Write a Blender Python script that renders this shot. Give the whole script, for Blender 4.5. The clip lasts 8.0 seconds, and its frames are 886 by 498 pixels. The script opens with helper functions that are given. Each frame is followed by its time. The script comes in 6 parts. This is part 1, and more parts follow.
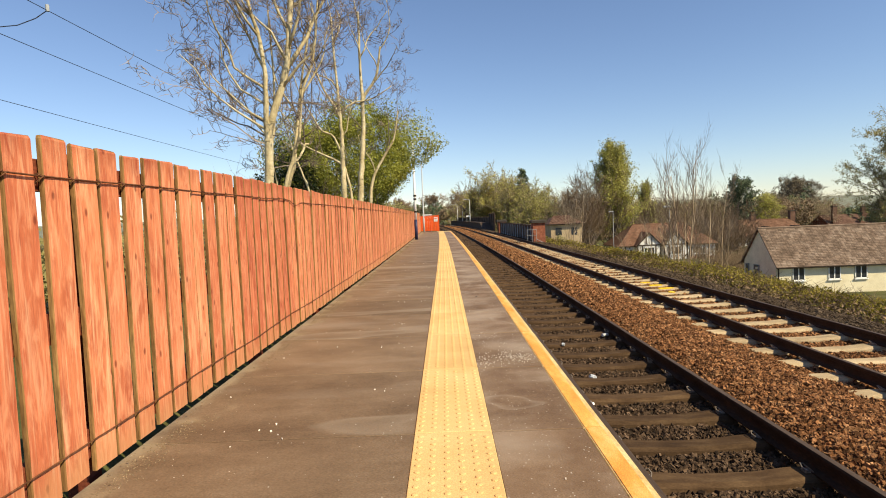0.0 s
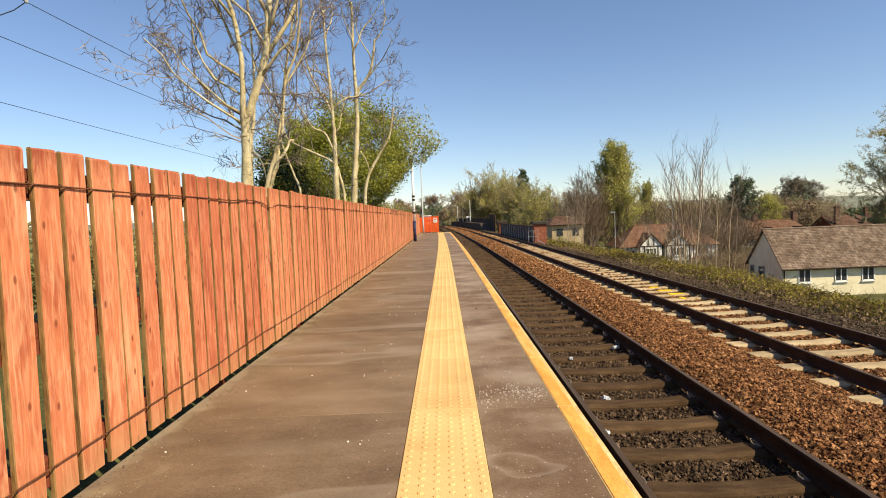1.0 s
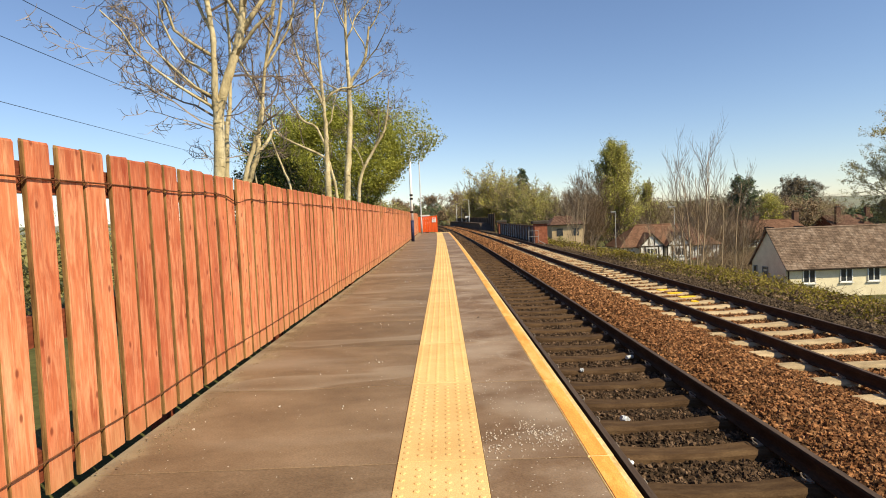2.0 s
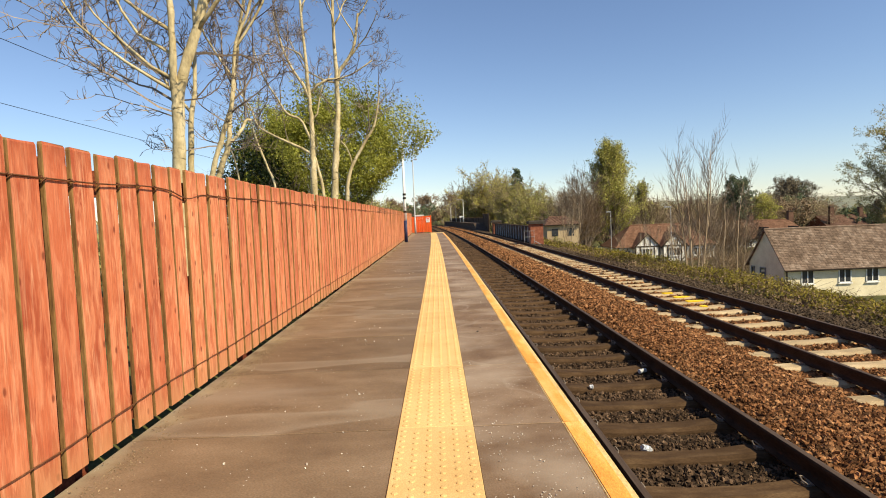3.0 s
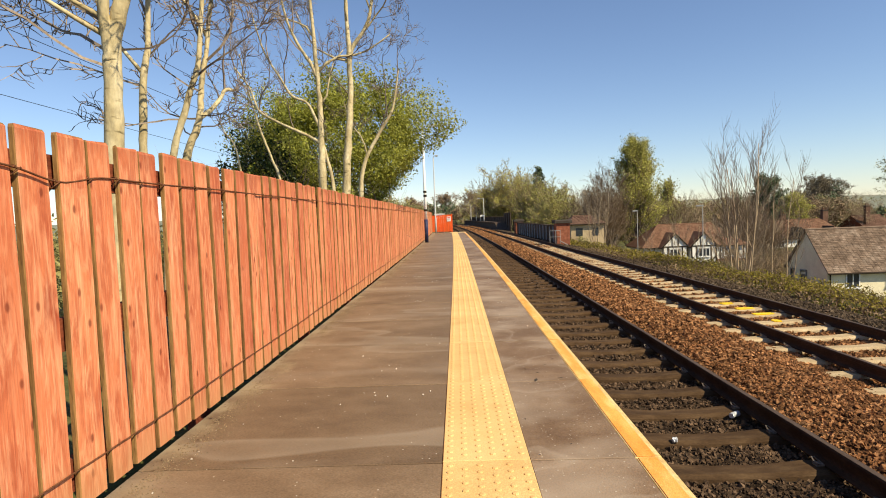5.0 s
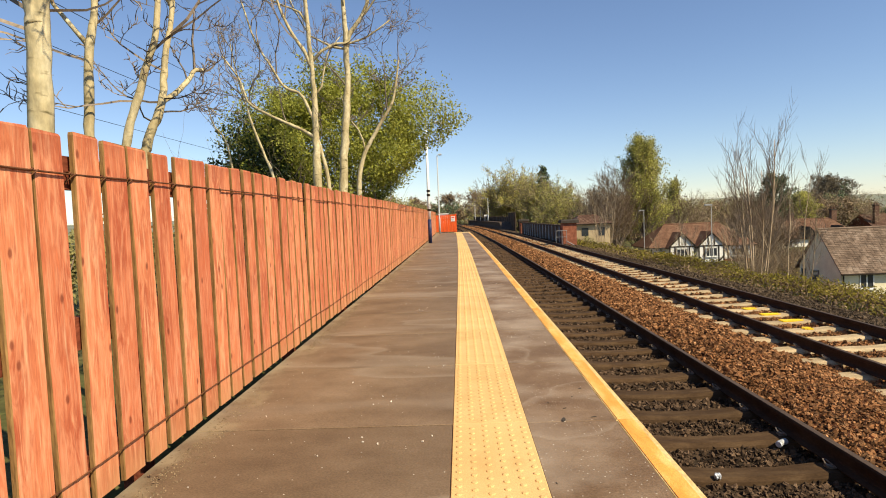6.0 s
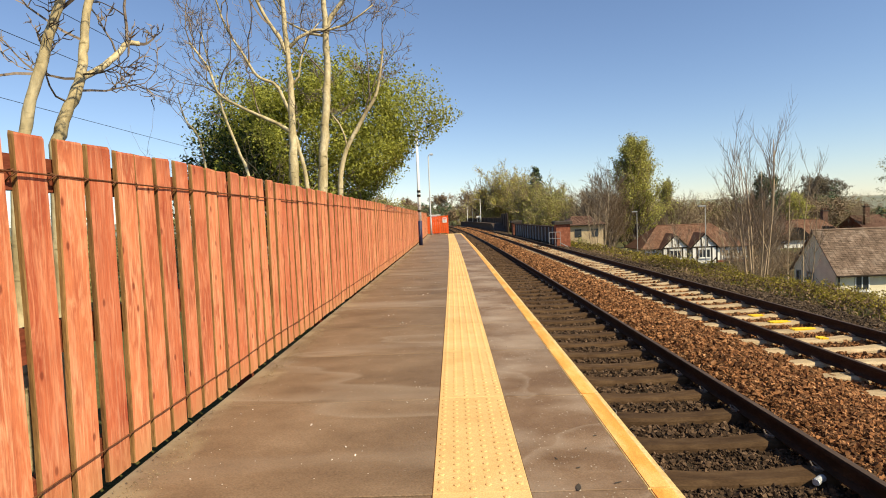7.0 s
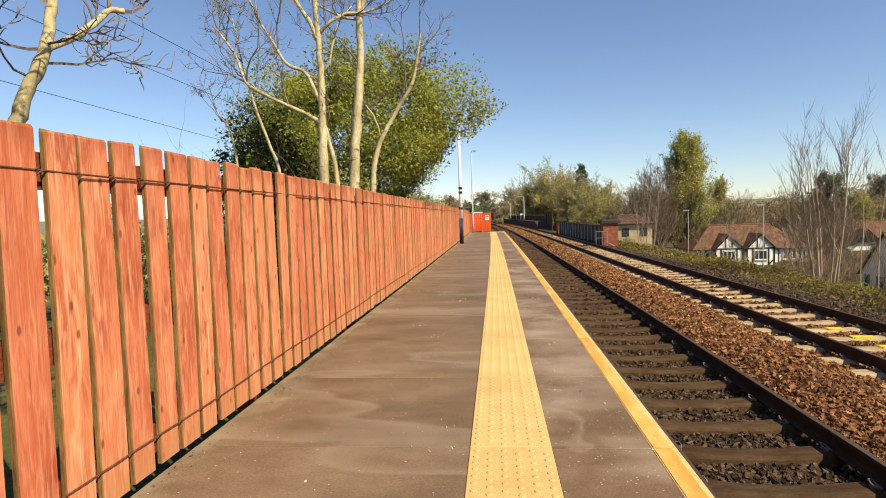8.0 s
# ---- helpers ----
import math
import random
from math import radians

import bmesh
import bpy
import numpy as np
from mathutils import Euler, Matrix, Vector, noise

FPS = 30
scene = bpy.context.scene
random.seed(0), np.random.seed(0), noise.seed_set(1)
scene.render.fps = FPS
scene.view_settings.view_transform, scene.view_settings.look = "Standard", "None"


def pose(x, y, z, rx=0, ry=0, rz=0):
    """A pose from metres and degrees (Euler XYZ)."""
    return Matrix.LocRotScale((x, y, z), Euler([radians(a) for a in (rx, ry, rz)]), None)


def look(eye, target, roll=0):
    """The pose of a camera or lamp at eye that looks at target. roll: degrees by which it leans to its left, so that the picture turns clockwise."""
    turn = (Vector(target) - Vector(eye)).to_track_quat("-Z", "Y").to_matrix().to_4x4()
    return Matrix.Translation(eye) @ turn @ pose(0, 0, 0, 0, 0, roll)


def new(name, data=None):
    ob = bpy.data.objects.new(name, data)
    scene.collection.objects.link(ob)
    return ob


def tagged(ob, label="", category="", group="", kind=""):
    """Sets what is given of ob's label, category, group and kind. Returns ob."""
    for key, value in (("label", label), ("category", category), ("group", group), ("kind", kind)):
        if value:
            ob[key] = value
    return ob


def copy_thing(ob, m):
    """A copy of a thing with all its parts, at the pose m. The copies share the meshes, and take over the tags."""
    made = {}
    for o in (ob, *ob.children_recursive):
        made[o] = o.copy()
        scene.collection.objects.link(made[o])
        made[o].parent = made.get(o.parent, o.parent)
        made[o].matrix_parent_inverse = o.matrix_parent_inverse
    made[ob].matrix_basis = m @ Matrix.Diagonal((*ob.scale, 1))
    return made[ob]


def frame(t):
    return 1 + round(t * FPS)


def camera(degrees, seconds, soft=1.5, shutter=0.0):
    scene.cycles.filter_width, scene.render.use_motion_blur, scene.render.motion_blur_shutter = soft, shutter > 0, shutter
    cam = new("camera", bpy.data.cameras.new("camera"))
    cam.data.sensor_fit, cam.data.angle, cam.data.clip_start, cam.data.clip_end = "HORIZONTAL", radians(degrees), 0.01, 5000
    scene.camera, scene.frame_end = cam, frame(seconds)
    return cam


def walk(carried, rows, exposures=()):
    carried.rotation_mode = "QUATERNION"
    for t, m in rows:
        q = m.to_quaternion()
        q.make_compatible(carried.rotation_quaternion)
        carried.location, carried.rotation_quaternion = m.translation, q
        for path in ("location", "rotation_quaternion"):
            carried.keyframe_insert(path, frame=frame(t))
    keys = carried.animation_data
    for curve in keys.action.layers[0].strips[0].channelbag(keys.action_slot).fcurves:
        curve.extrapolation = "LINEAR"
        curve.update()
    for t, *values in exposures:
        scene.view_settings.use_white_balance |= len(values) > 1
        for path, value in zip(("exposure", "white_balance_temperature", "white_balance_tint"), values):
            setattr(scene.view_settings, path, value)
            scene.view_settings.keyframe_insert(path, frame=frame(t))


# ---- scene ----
cam = camera(76.7, 8.0, soft=1.0)
PATH = [
    (0, (-0.003, -0.714, 1.118), (-0.011, 1.283, 1.005), -2.3),
    (0.5, (0.041, -0.314, 1.133), (0.027, 1.683, 1.023), -2.2),
    (1, (0.046, 0.053, 1.151), (0.037, 2.05, 1.04), -2.3),
    (1.5, (0.055, 0.44, 1.127), (0.043, 2.437, 1.016), -2.3),
    (3, (0.053, 1.63, 1.118), (0.069, 3.627, 1.006), -2.3),
    (3.5, (0.041, 2.042, 1.116), (0.051, 4.039, 1.003), -2.1),
    (4, (-0.031, 2.423, 1.108), (-0.024, 4.42, 0.998), -2.2),
    (4.5, (-0.072, 2.856, 1.119), (-0.098, 4.852, 1.006), -2.2),
    (6, (-0.117, 4.018, 1.123), (-0.184, 6.014, 1.01), -2.3),
    (6.5, (-0.109, 4.37, 1.117), (-0.175, 6.366, 1.008), -2.3),
    (7, (-0.072, 4.766, 1.127), (-0.112, 6.763, 1.017), -2.3),
    (7.5, (-0.001, 5.144, 1.128), (-0.052, 7.14, 1.018), -2.4),
    (8, (-0.042, 5.493, 1.147), (-0.234, 7.481, 1.032), -1.8),
]
walk(cam, [(t, look(eye, target, roll)) for t, eye, target, roll in PATH])

# ---- world, sun, exposure ----
SUN_EL, SUN_AZ = 44.0, 128.0      # azimuth clockwise from +y
world = bpy.data.worlds.new("sky")
scene.world = world
world.use_nodes = True
wn = world.node_tree
sky = wn.nodes.new("ShaderNodeTexSky")
sky.sky_type = "NISHITA"
sky.sun_disc = False
sky.sun_elevation, sky.sun_rotation = radians(SUN_EL), radians(SUN_AZ)
sky.altitude, sky.air_density, sky.dust_density, sky.ozone_density = 60.0, 1.0, 0.05, 0.8
wn.nodes["Background"].inputs["Strength"].default_value = 0.086
tint = wn.nodes.new("ShaderNodeMix")
tint.data_type, tint.blend_type = "RGBA", "MULTIPLY"
tint.inputs["Factor"].default_value, tint.inputs["B"].default_value = 1.0, (0.925, 0.970, 1.09, 1)
wn.links.new(sky.outputs["Color"], tint.inputs["A"])
wn.links.new(tint.outputs["Result"], wn.nodes["Background"].inputs["Color"])
lamp = bpy.data.lights.new("sun", "SUN")
lamp.energy, lamp.angle, lamp.color = 5.0, radians(0.53), (1.0, 0.872, 0.60)
sun = new("sun", lamp)
sd = Vector((math.sin(radians(SUN_AZ)) * math.cos(radians(SUN_EL)), math.cos(radians(SUN_AZ)) * math.cos(radians(SUN_EL)), math.sin(radians(SUN_EL))))
sun.matrix_world = look(sd * 60, (0, 0, 0))
scene.view_settings.exposure = 0.55

# ---- materials ----
def material(name, cols, scale=3.0, stretch=(1, 1, 1), rough=0.85, bump=0.3, fine=60.0, metal=0.0, rnd=0.0, island=0.0,
             dist=0.01, spots=None, leafy=False, second=None, rim=None, margin=None):
    """Noise-mixed colours in world space; rnd / island vary the value piece by piece; spots=(colour, scale, threshold);
    second=(colour, scale, stretch, low, high) lays a broad stain over it; rim=(colour, scale, stretch, level, width, amount)
    draws the dried edges of old puddles; margin=(colour, x0, x1) is dirt washed into patches between two lines along y."""
    m = bpy.data.materials.new(name)
    m.use_nodes = True
    nt = m.node_tree
    n, li = nt.nodes, nt.links
    b = n["Principled BSDF"]
    geo = n.new("ShaderNodeNewGeometry")
    info = n.new("ShaderNodeObjectInfo")
    off = n.new("ShaderNodeVectorMath"); off.operation = "MULTIPLY_ADD"
    comb = n.new("ShaderNodeCombineXYZ")
    k = n.new("ShaderNodeMath"); k.operation = "MULTIPLY"; k.inputs[1].default_value = 37.0 if rnd else 0.0
    li.new(info.outputs["Random"], k.inputs[0])
    for i in range(3):
        li.new(k.outputs[0], comb.inputs[i])
    off.inputs[1].default_value = stretch
    li.new(geo.outputs["Position"], off.inputs[0])
    li.new(comb.outputs[0], off.inputs[2])
    tx = n.new("ShaderNodeTexNoise")
    tx.inputs["Scale"].default_value, tx.inputs["Detail"].default_value, tx.inputs["Roughness"].default_value = scale, 7, 0.62
    li.new(off.outputs[0], tx.inputs["Vector"])
    ramp = n.new("ShaderNodeValToRGB")
    e = ramp.color_ramp.elements
    lo, hi = 0.30, 0.70
    while len(e) < len(cols):
        e.new(0.5)
    for i, c in enumerate(cols):
        e[i].position = lo + (hi - lo) * i / max(1, len(cols) - 1)
        e[i].color = (*c, 1)
    li.new(tx.outputs["Fac"], ramp.inputs["Fac"])
    col = ramp.outputs["Color"]
    fn = n.new("ShaderNodeTexNoise")
    fn.inputs["Scale"].default_value, fn.inputs["Detail"].default_value = fine, 4
    li.new(off.outputs[0], fn.inputs["Vector"])
    mr = n.new("ShaderNodeMapRange")
    mr.inputs["From Min"].default_value, mr.inputs["From Max"].default_value = 0.25, 0.75
    mr.inputs["To Min"].default_value, mr.inputs["To Max"].default_value = 0.72, 1.28
    li.new(fn.outputs["Fac"], mr.inputs["Value"])
    def times(c, f):
        mx = n.new("ShaderNodeMix"); mx.data_type = "RGBA"; mx.blend_type = "MULTIPLY"; mx.inputs["Factor"].default_value = 1.0
        li.new(c, mx.inputs["A"]); li.new(f, mx.inputs["B"])
        return mx.outputs["Result"]
    col = times(col, mr.outputs["Result"])
    for amount, src in ((rnd, info.outputs["Random"]), (island, geo.outputs["Random Per Island"])):
        if amount:
            r = n.new("ShaderNodeMapRange")
            r.inputs["To Min"].default_value, r.inputs["To Max"].default_value = 1 - amount, 1 + amount
            li.new(src, r.inputs["Value"])
            col = times(col, r.outputs["Result"])
    if second:
        c2, s2, st2, l2, h2 = second
        mp = n.new("ShaderNodeMapping"); mp.inputs["Scale"].default_value = st2
        li.new(geo.outputs["Position"], mp.inputs["Vector"])
        t2 = n.new("ShaderNodeTexNoise"); t2.inputs["Scale"].default_value, t2.inputs["Detail"].default_value = s2, 5
        li.new(mp.outputs[0], t2.inputs["Vector"])
        r2 = n.new("ShaderNodeMapRange"); r2.inputs["From Min"].default_value, r2.inputs["From Max"].default_value = l2, h2
        li.new(t2.outputs["Fac"], r2.inputs["Value"])
        mx = n.new("ShaderNodeMix"); mx.data_type = "RGBA"
        li.new(r2.outputs["Result"], mx.inputs["Factor"]); li.new(col, mx.inputs["A"]); mx.inputs["B"].default_value = (*c2, 1)
        col = mx.outputs["Result"]
    if rim:
        c3, s3, st3, level, width, amount = rim
        mp = n.new("ShaderNodeMapping"); mp.inputs["Scale"].default_value = st3
        li.new(geo.outputs["Position"], mp.inputs["Vector"])
        t3 = n.new("ShaderNodeTexNoise"); t3.inputs["Scale"].default_value, t3.inputs["Detail"].default_value, t3.inputs["Roughness"].default_value = s3, 3, 0.45
        li.new(mp.outputs[0], t3.inputs["Vector"])
        cp = n.new("ShaderNodeValToRGB")
        ce = cp.color_ramp.elements
        ce[0].position, ce[0].color = level - width * 0.25, (0, 0, 0, 1)
        ce[1].position, ce[1].color = level, (amount, amount, amount, 1)
        last = ce.new(level + width); last.color = (0, 0, 0, 1)
        li.new(t3.outputs["Fac"], cp.inputs["Fac"])
        mx = n.new("ShaderNodeMix"); mx.data_type = "RGBA"
        li.new(cp.outputs["Color"], mx.inputs["Factor"]); li.new(col, mx.inputs["A"]); mx.inputs["B"].default_value = (*c3, 1)
        col = mx.outputs["Result"]
    if margin:
        c4, x_in, x_out = margin
        sx = n.new("ShaderNodeSeparateXYZ"); li.new(geo.outputs["Position"], sx.inputs[0])
        r4 = n.new("ShaderNodeMapRange"); r4.inputs["From Min"].default_value, r4.inputs["From Max"].default_value = x_in, x_out
        r4.inputs["To Min"].default_value, r4.inputs["To Max"].default_value = -0.20, 0.16
        li.new(sx.outputs["X"], r4.inputs["Value"])
        t4 = n.new("ShaderNodeTexNoise"); t4.inputs["Scale"].default_value, t4.inputs["Detail"].default_value = 3.2, 6
        li.new(geo.outputs["Position"], t4.inputs["Vector"])
        ad = n.new("ShaderNodeMath"); ad.operation = "ADD"
        li.new(r4.outputs["Result"], ad.inputs[0]); li.new(t4.outputs["Fac"], ad.inputs[1])
        r5 = n.new("ShaderNodeMapRange"); r5.inputs["From Min"].default_value, r5.inputs["From Max"].default_value = 0.52, 0.70
        r5.inputs["To Max"].default_value = 0.75
        li.new(ad.outputs[0], r5.inputs["Value"])
        mx = n.new("ShaderNodeMix"); mx.data_type = "RGBA"
        li.new(r5.outputs["Result"], mx.inputs["Factor"]); li.new(col, mx.inputs["A"]); mx.inputs["B"].default_value = (*c4, 1)
        col = mx.outputs["Result"]
    if spots:
        sc, ss, th = spots
        vo = n.new("ShaderNodeTexVoronoi"); vo.inputs["Scale"].default_value = ss
        li.new(geo.outputs["Position"], vo.inputs["Vector"])
        pick = n.new("ShaderNodeMath"); pick.operation = "LESS_THAN"; pick.inputs[1].default_value = th
        li.new(vo.outputs["Distance"], pick.inputs[0])
        sep = n.new("ShaderNodeSeparateColor"); li.new(vo.outputs["Color"], sep.inputs[0])
        rare = n.new("ShaderNodeMath"); rare.operation = "LESS_THAN"; rare.inputs[1].default_value = 0.16
        li.new(sep.outputs[0], rare.inputs[0])
        both = n.new("ShaderNodeMath"); both.operation = "MULTIPLY"
        li.new(pick.outputs[0], both.inputs[0]); li.new(rare.outputs[0], both.inputs[1])
        mx = n.new("ShaderNodeMix"); mx.data_type = "RGBA"
        li.new(both.outputs[0], mx.inputs["Factor"]); li.new(col, mx.inputs["A"]); mx.inputs["B"].default_value = (*sc, 1)
        col = mx.outputs["Result"]
    li.new(col, b.inputs["Base Color"])
    b.inputs["Roughness"].default_value = rough
    b.inputs["Metallic"].default_value = metal
    b.inputs["Specular IOR Level"].default_value = 0.5 if rough < 0.4 else (0.25 if rough < 0.6 else 0.12)
    if bump:
        bp = n.new("ShaderNodeBump"); bp.inputs["Strength"].default_value, bp.inputs["Distance"].default_value = bump, dist
        li.new(fn.outputs["Fac"], bp.inputs["Height"])
        li.new(bp.outputs["Normal"], b.inputs["Normal"])
    if leafy:
        tr = n.new("ShaderNodeBsdfTranslucent")
        li.new(col, tr.inputs["Color"])
        mixs = n.new("ShaderNodeMixShader"); mixs.inputs[0].default_value = 0.45
        li.new(b.outputs[0], mixs.inputs[1]); li.new(tr.outputs[0], mixs.inputs[2])
        li.new(mixs.outputs[0], n["Material Output"].inputs["Surface"])
    return m


M_SLAB = material("weathered_asphalt", [(0.122, 0.080, 0.050), (0.172, 0.116, 0.073), (0.222, 0.155, 0.102)], 1.9, (0.8, 1.3, 1), 0.62, 0.55, 120, rnd=0.10,
                  dist=0.004, spots=((0.50, 0.44, 0.37), 30.0, 0.11), second=((0.250, 0.190, 0.140), 0.75, (0.42, 1.7, 1), 0.55, 0.74),
                  rim=((0.31, 0.25, 0.19), 0.62, (0.40, 1.25, 1), 0.575, 0.045, 0.38), margin=((0.29, 0.225, 0.142), -1.30, -1.62))
M_SLAB_EDGE = material("worn_pale_asphalt", [(0.125, 0.075, 0.043), (0.172, 0.109, 0.066), (0.235, 0.160, 0.104)], 2.4, (1, 1.3, 1), 0.60, 0.6, 120, rnd=0.10,
                  dist=0.004, spots=((0.44, 0.37, 0.30), 62.0, 0.22), second=((0.34, 0.265, 0.200), 1.3, (0.9, 1.1, 1), 0.46, 0.74),
                  rim=((0.40, 0.33, 0.26), 1.1, (0.8, 1.0, 1), 0.58, 0.03, 0.25))
M_BED = material("joint_filler", [(0.03, 0.025, 0.02), (0.06, 0.05, 0.04)], 5, rough=0.95)
M_TACTILE = material("buff_tactile_paving", [(0.55, 0.350, 0.142), (0.62, 0.405, 0.172), (0.67, 0.450, 0.205)], 2.2, (1, 1, 1), 0.7, 0.2, 160, rnd=0.05, dist=0.002,
                  second=((0.50, 0.31, 0.12), 3.0, (1.5, 0.8, 1), 0.60, 0.85))
M_EDGE = material("worn_orange_edge_paint", [(0.66, 0.235, 0.040), (0.74, 0.34, 0.075), (0.80, 0.50, 0.18)], 2.6, (3, 0.8, 1), 0.6, 0.3, 90, rnd=0.06, dist=0.003)
M_CREAM = material("cream_edge_paint", [(0.48, 0.30, 0.11), (0.64, 0.46, 0.20), (0.72, 0.56, 0.30)], 9, (1, 0.4, 1), 0.6, 0.3, 90, dist=0.003)
M_WALL = material("sooty_brickwork", [(0.05, 0.035, 0.028), (0.10, 0.065, 0.05)], 6, rough=0.95)

def timber_material(name, dark, mid, light, pale, foot):
    """Stained sawn timber: long grain, blotches of thin stain, knots and pale scuffs; shifted board by board."""
    m = bpy.data.materials.new(name)
    m.use_nodes = True
    n, li = m.node_tree.nodes, m.node_tree.links
    b = n["Principled BSDF"]
    geo, info = n.new("ShaderNodeNewGeometry"), n.new("ShaderNodeObjectInfo")
    k = n.new("ShaderNodeMath"); k.operation = "MULTIPLY"; k.inputs[1].default_value = 53.0
    li.new(info.outputs["Random"], k.inputs[0])
    sh = n.new("ShaderNodeVectorMath"); sh.operation = "ADD"
    li.new(geo.outputs["Position"], sh.inputs[0]); li.new(k.outputs[0], sh.inputs[1])
    def noise_at(scale, stretch, detail, distort=0.0):
        mp = n.new("ShaderNodeMapping"); mp.inputs["Scale"].default_value = stretch
        li.new(sh.outputs[0], mp.inputs["Vector"])
        t = n.new("ShaderNodeTexNoise")
        t.inputs["Scale"].default_value, t.inputs["Detail"].default_value, t.inputs["Roughness"].default_value, t.inputs["Distortion"].default_value = scale, detail, 0.6, distort
        li.new(mp.outputs[0], t.inputs["Vector"])
        return t.outputs["Fac"]
    def mix(a, bcol, fac, mode="MIX"):
        x = n.new("ShaderNodeMix"); x.data_type = "RGBA"; x.blend_type = mode
        for key, v in (("A", a), ("B", bcol), ("Factor", fac)):
            if isinstance(v, (tuple, float)):
                x.inputs[key].default_value = (*v, 1) if isinstance(v, tuple) else v
            else:
                li.new(v, x.inputs[key])
        return x.outputs["Result"]
    def span(v, lo, hi, a=0.0, bb=1.0):
        r = n.new("ShaderNodeMapRange")
        for key, q in (("From Min", lo), ("From Max", hi), ("To Min", a), ("To Max", bb)):
            r.inputs[key].default_value = q
        li.new(v, r.inputs["Value"])
        return r.outputs["Result"]
    broad = noise_at(3.2, (2.0, 2.0, 0.9), 6)
    grain = noise_at(34.0, (2.4, 2.4, 0.09), 5, 0.6)
    hair = noise_at(120.0, (2.0, 2.0, 0.07), 3)
    scuff = noise_at(9.0, (2.6, 2.6, 0.5), 7, 1.2)
    col = mix(dark, mid, span(broad, 0.28, 0.56))
    col = mix(col, light, span(scuff, 0.45, 0.66))
    col = mix(col, pale, span(grain, 0.55, 0.76, 0.0, 0.75))
    worn = noise_at(5.5, (3.2, 3.2, 0.22), 6, 0.8)
    col = mix(col, pale, span(worn, 0.56, 0.72, 0.0, 0.50))
    col = mix(col, dark, span(grain, 0.40, 0.25, 0.0, 0.8))
    tone = n.new("ShaderNodeCombineColor")
    g1 = span(hair, 0.25, 0.75, 0.82, 1.16)
    for i2 in range(3):
        li.new(g1, tone.inputs[i2])
    col = mix(col, tone.outputs[0], 1.0, "MULTIPLY")
    tone2 = n.new("ShaderNodeCombineColor")
    g2 = span(info.outputs["Random"], 0.0, 1.0, 0.84, 1.12)
    g3 = span(info.outputs["Random"], 0.0, 1.0, 0.72, 1.24)
    li.new(g2, tone2.inputs[0]); li.new(g3, tone2.inputs[1]); li.new(g3, tone2.inputs[2])
    col = mix(col, tone2.outputs[0], 1.0, "MULTIPLY")
    face = n.new("ShaderNodeSeparateXYZ"); li.new(sh.outputs[0], face.inputs[0])
    flat = n.new("ShaderNodeCombineXYZ")
    for axis, slot, size in (("Y", 0, 7.0), ("Z", 1, 3.6)):
        k2 = n.new("ShaderNodeMath"); k2.operation = "MULTIPLY"; k2.inputs[1].default_value = size
        li.new(face.outputs[axis], k2.inputs[0]); li.new(k2.outputs[0], flat.inputs[slot])
    vo = n.new("ShaderNodeTexVoronoi"); vo.voronoi_dimensions = "2D"; vo.inputs["Scale"].default_value = 1.0
    li.new(flat.outputs[0], vo.inputs["Vector"])
    sep = n.new("ShaderNodeSeparateColor"); li.new(vo.outputs["Color"], sep.inputs[0])
    rare = n.new("ShaderNodeMath"); rare.operation = "LESS_THAN"; rare.inputs[1].default_value = 0.55
    li.new(sep.outputs[0], rare.inputs[0])
    kn = n.new("ShaderNodeMath"); kn.operation = "MULTIPLY"
    li.new(span(vo.outputs["Distance"], 0.085, 0.04, 0.0, 0.75), kn.inputs[0]); li.new(rare.outputs[0], kn.inputs[1])
    col = mix(col, tuple(c * 0.45 for c in dark), kn.outputs[0])
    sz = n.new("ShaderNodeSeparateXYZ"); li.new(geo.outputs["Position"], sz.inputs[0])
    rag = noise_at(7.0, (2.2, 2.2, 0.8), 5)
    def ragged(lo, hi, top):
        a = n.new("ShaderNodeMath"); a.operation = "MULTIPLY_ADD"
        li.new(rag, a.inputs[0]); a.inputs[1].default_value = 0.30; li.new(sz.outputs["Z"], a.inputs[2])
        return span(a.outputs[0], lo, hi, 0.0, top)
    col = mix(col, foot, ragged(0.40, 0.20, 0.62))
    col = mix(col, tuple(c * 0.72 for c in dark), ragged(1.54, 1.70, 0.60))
    li.new(col, b.inputs["Base Color"])
    b.inputs["Roughness"].default_value, b.inputs["Specular IOR Level"].default_value = 0.72, 0.25
    bp = n.new("ShaderNodeBump"); bp.inputs["Strength"].default_value, bp.inputs["Distance"].default_value = 0.55, 0.004
    li.new(grain, bp.inputs["Height"]); li.new(bp.outputs["Normal"], b.inputs["Normal"])
    return m


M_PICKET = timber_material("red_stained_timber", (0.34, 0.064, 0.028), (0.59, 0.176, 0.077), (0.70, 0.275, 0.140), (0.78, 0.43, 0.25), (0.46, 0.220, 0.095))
M_PICKET_EDGE = material("mossy_timber_edge", [(0.13, 0.062, 0.024), (0.22, 0.115, 0.042), (0.29, 0.170, 0.066)], 7, (2, 2, 0.4), 0.9, 0.5, 40, rnd=0.15)
M_RAILWOOD = material("stained_back_rail", [(0.14, 0.035, 0.018), (0.22, 0.06, 0.03)], 6, (2, 0.3, 2), 0.85, 0.5, 30)
M_WIRE = material("rusty_wire", [(0.11, 0.045, 0.022), (0.20, 0.085, 0.042)], 40, rough=0.7, metal=0.3)
M_RAIL = material("dark_rail_steel", [(0.030, 0.016, 0.010), (0.066, 0.037, 0.022)], 8, (1, 0.4, 1), 0.85, 0.3, 60)
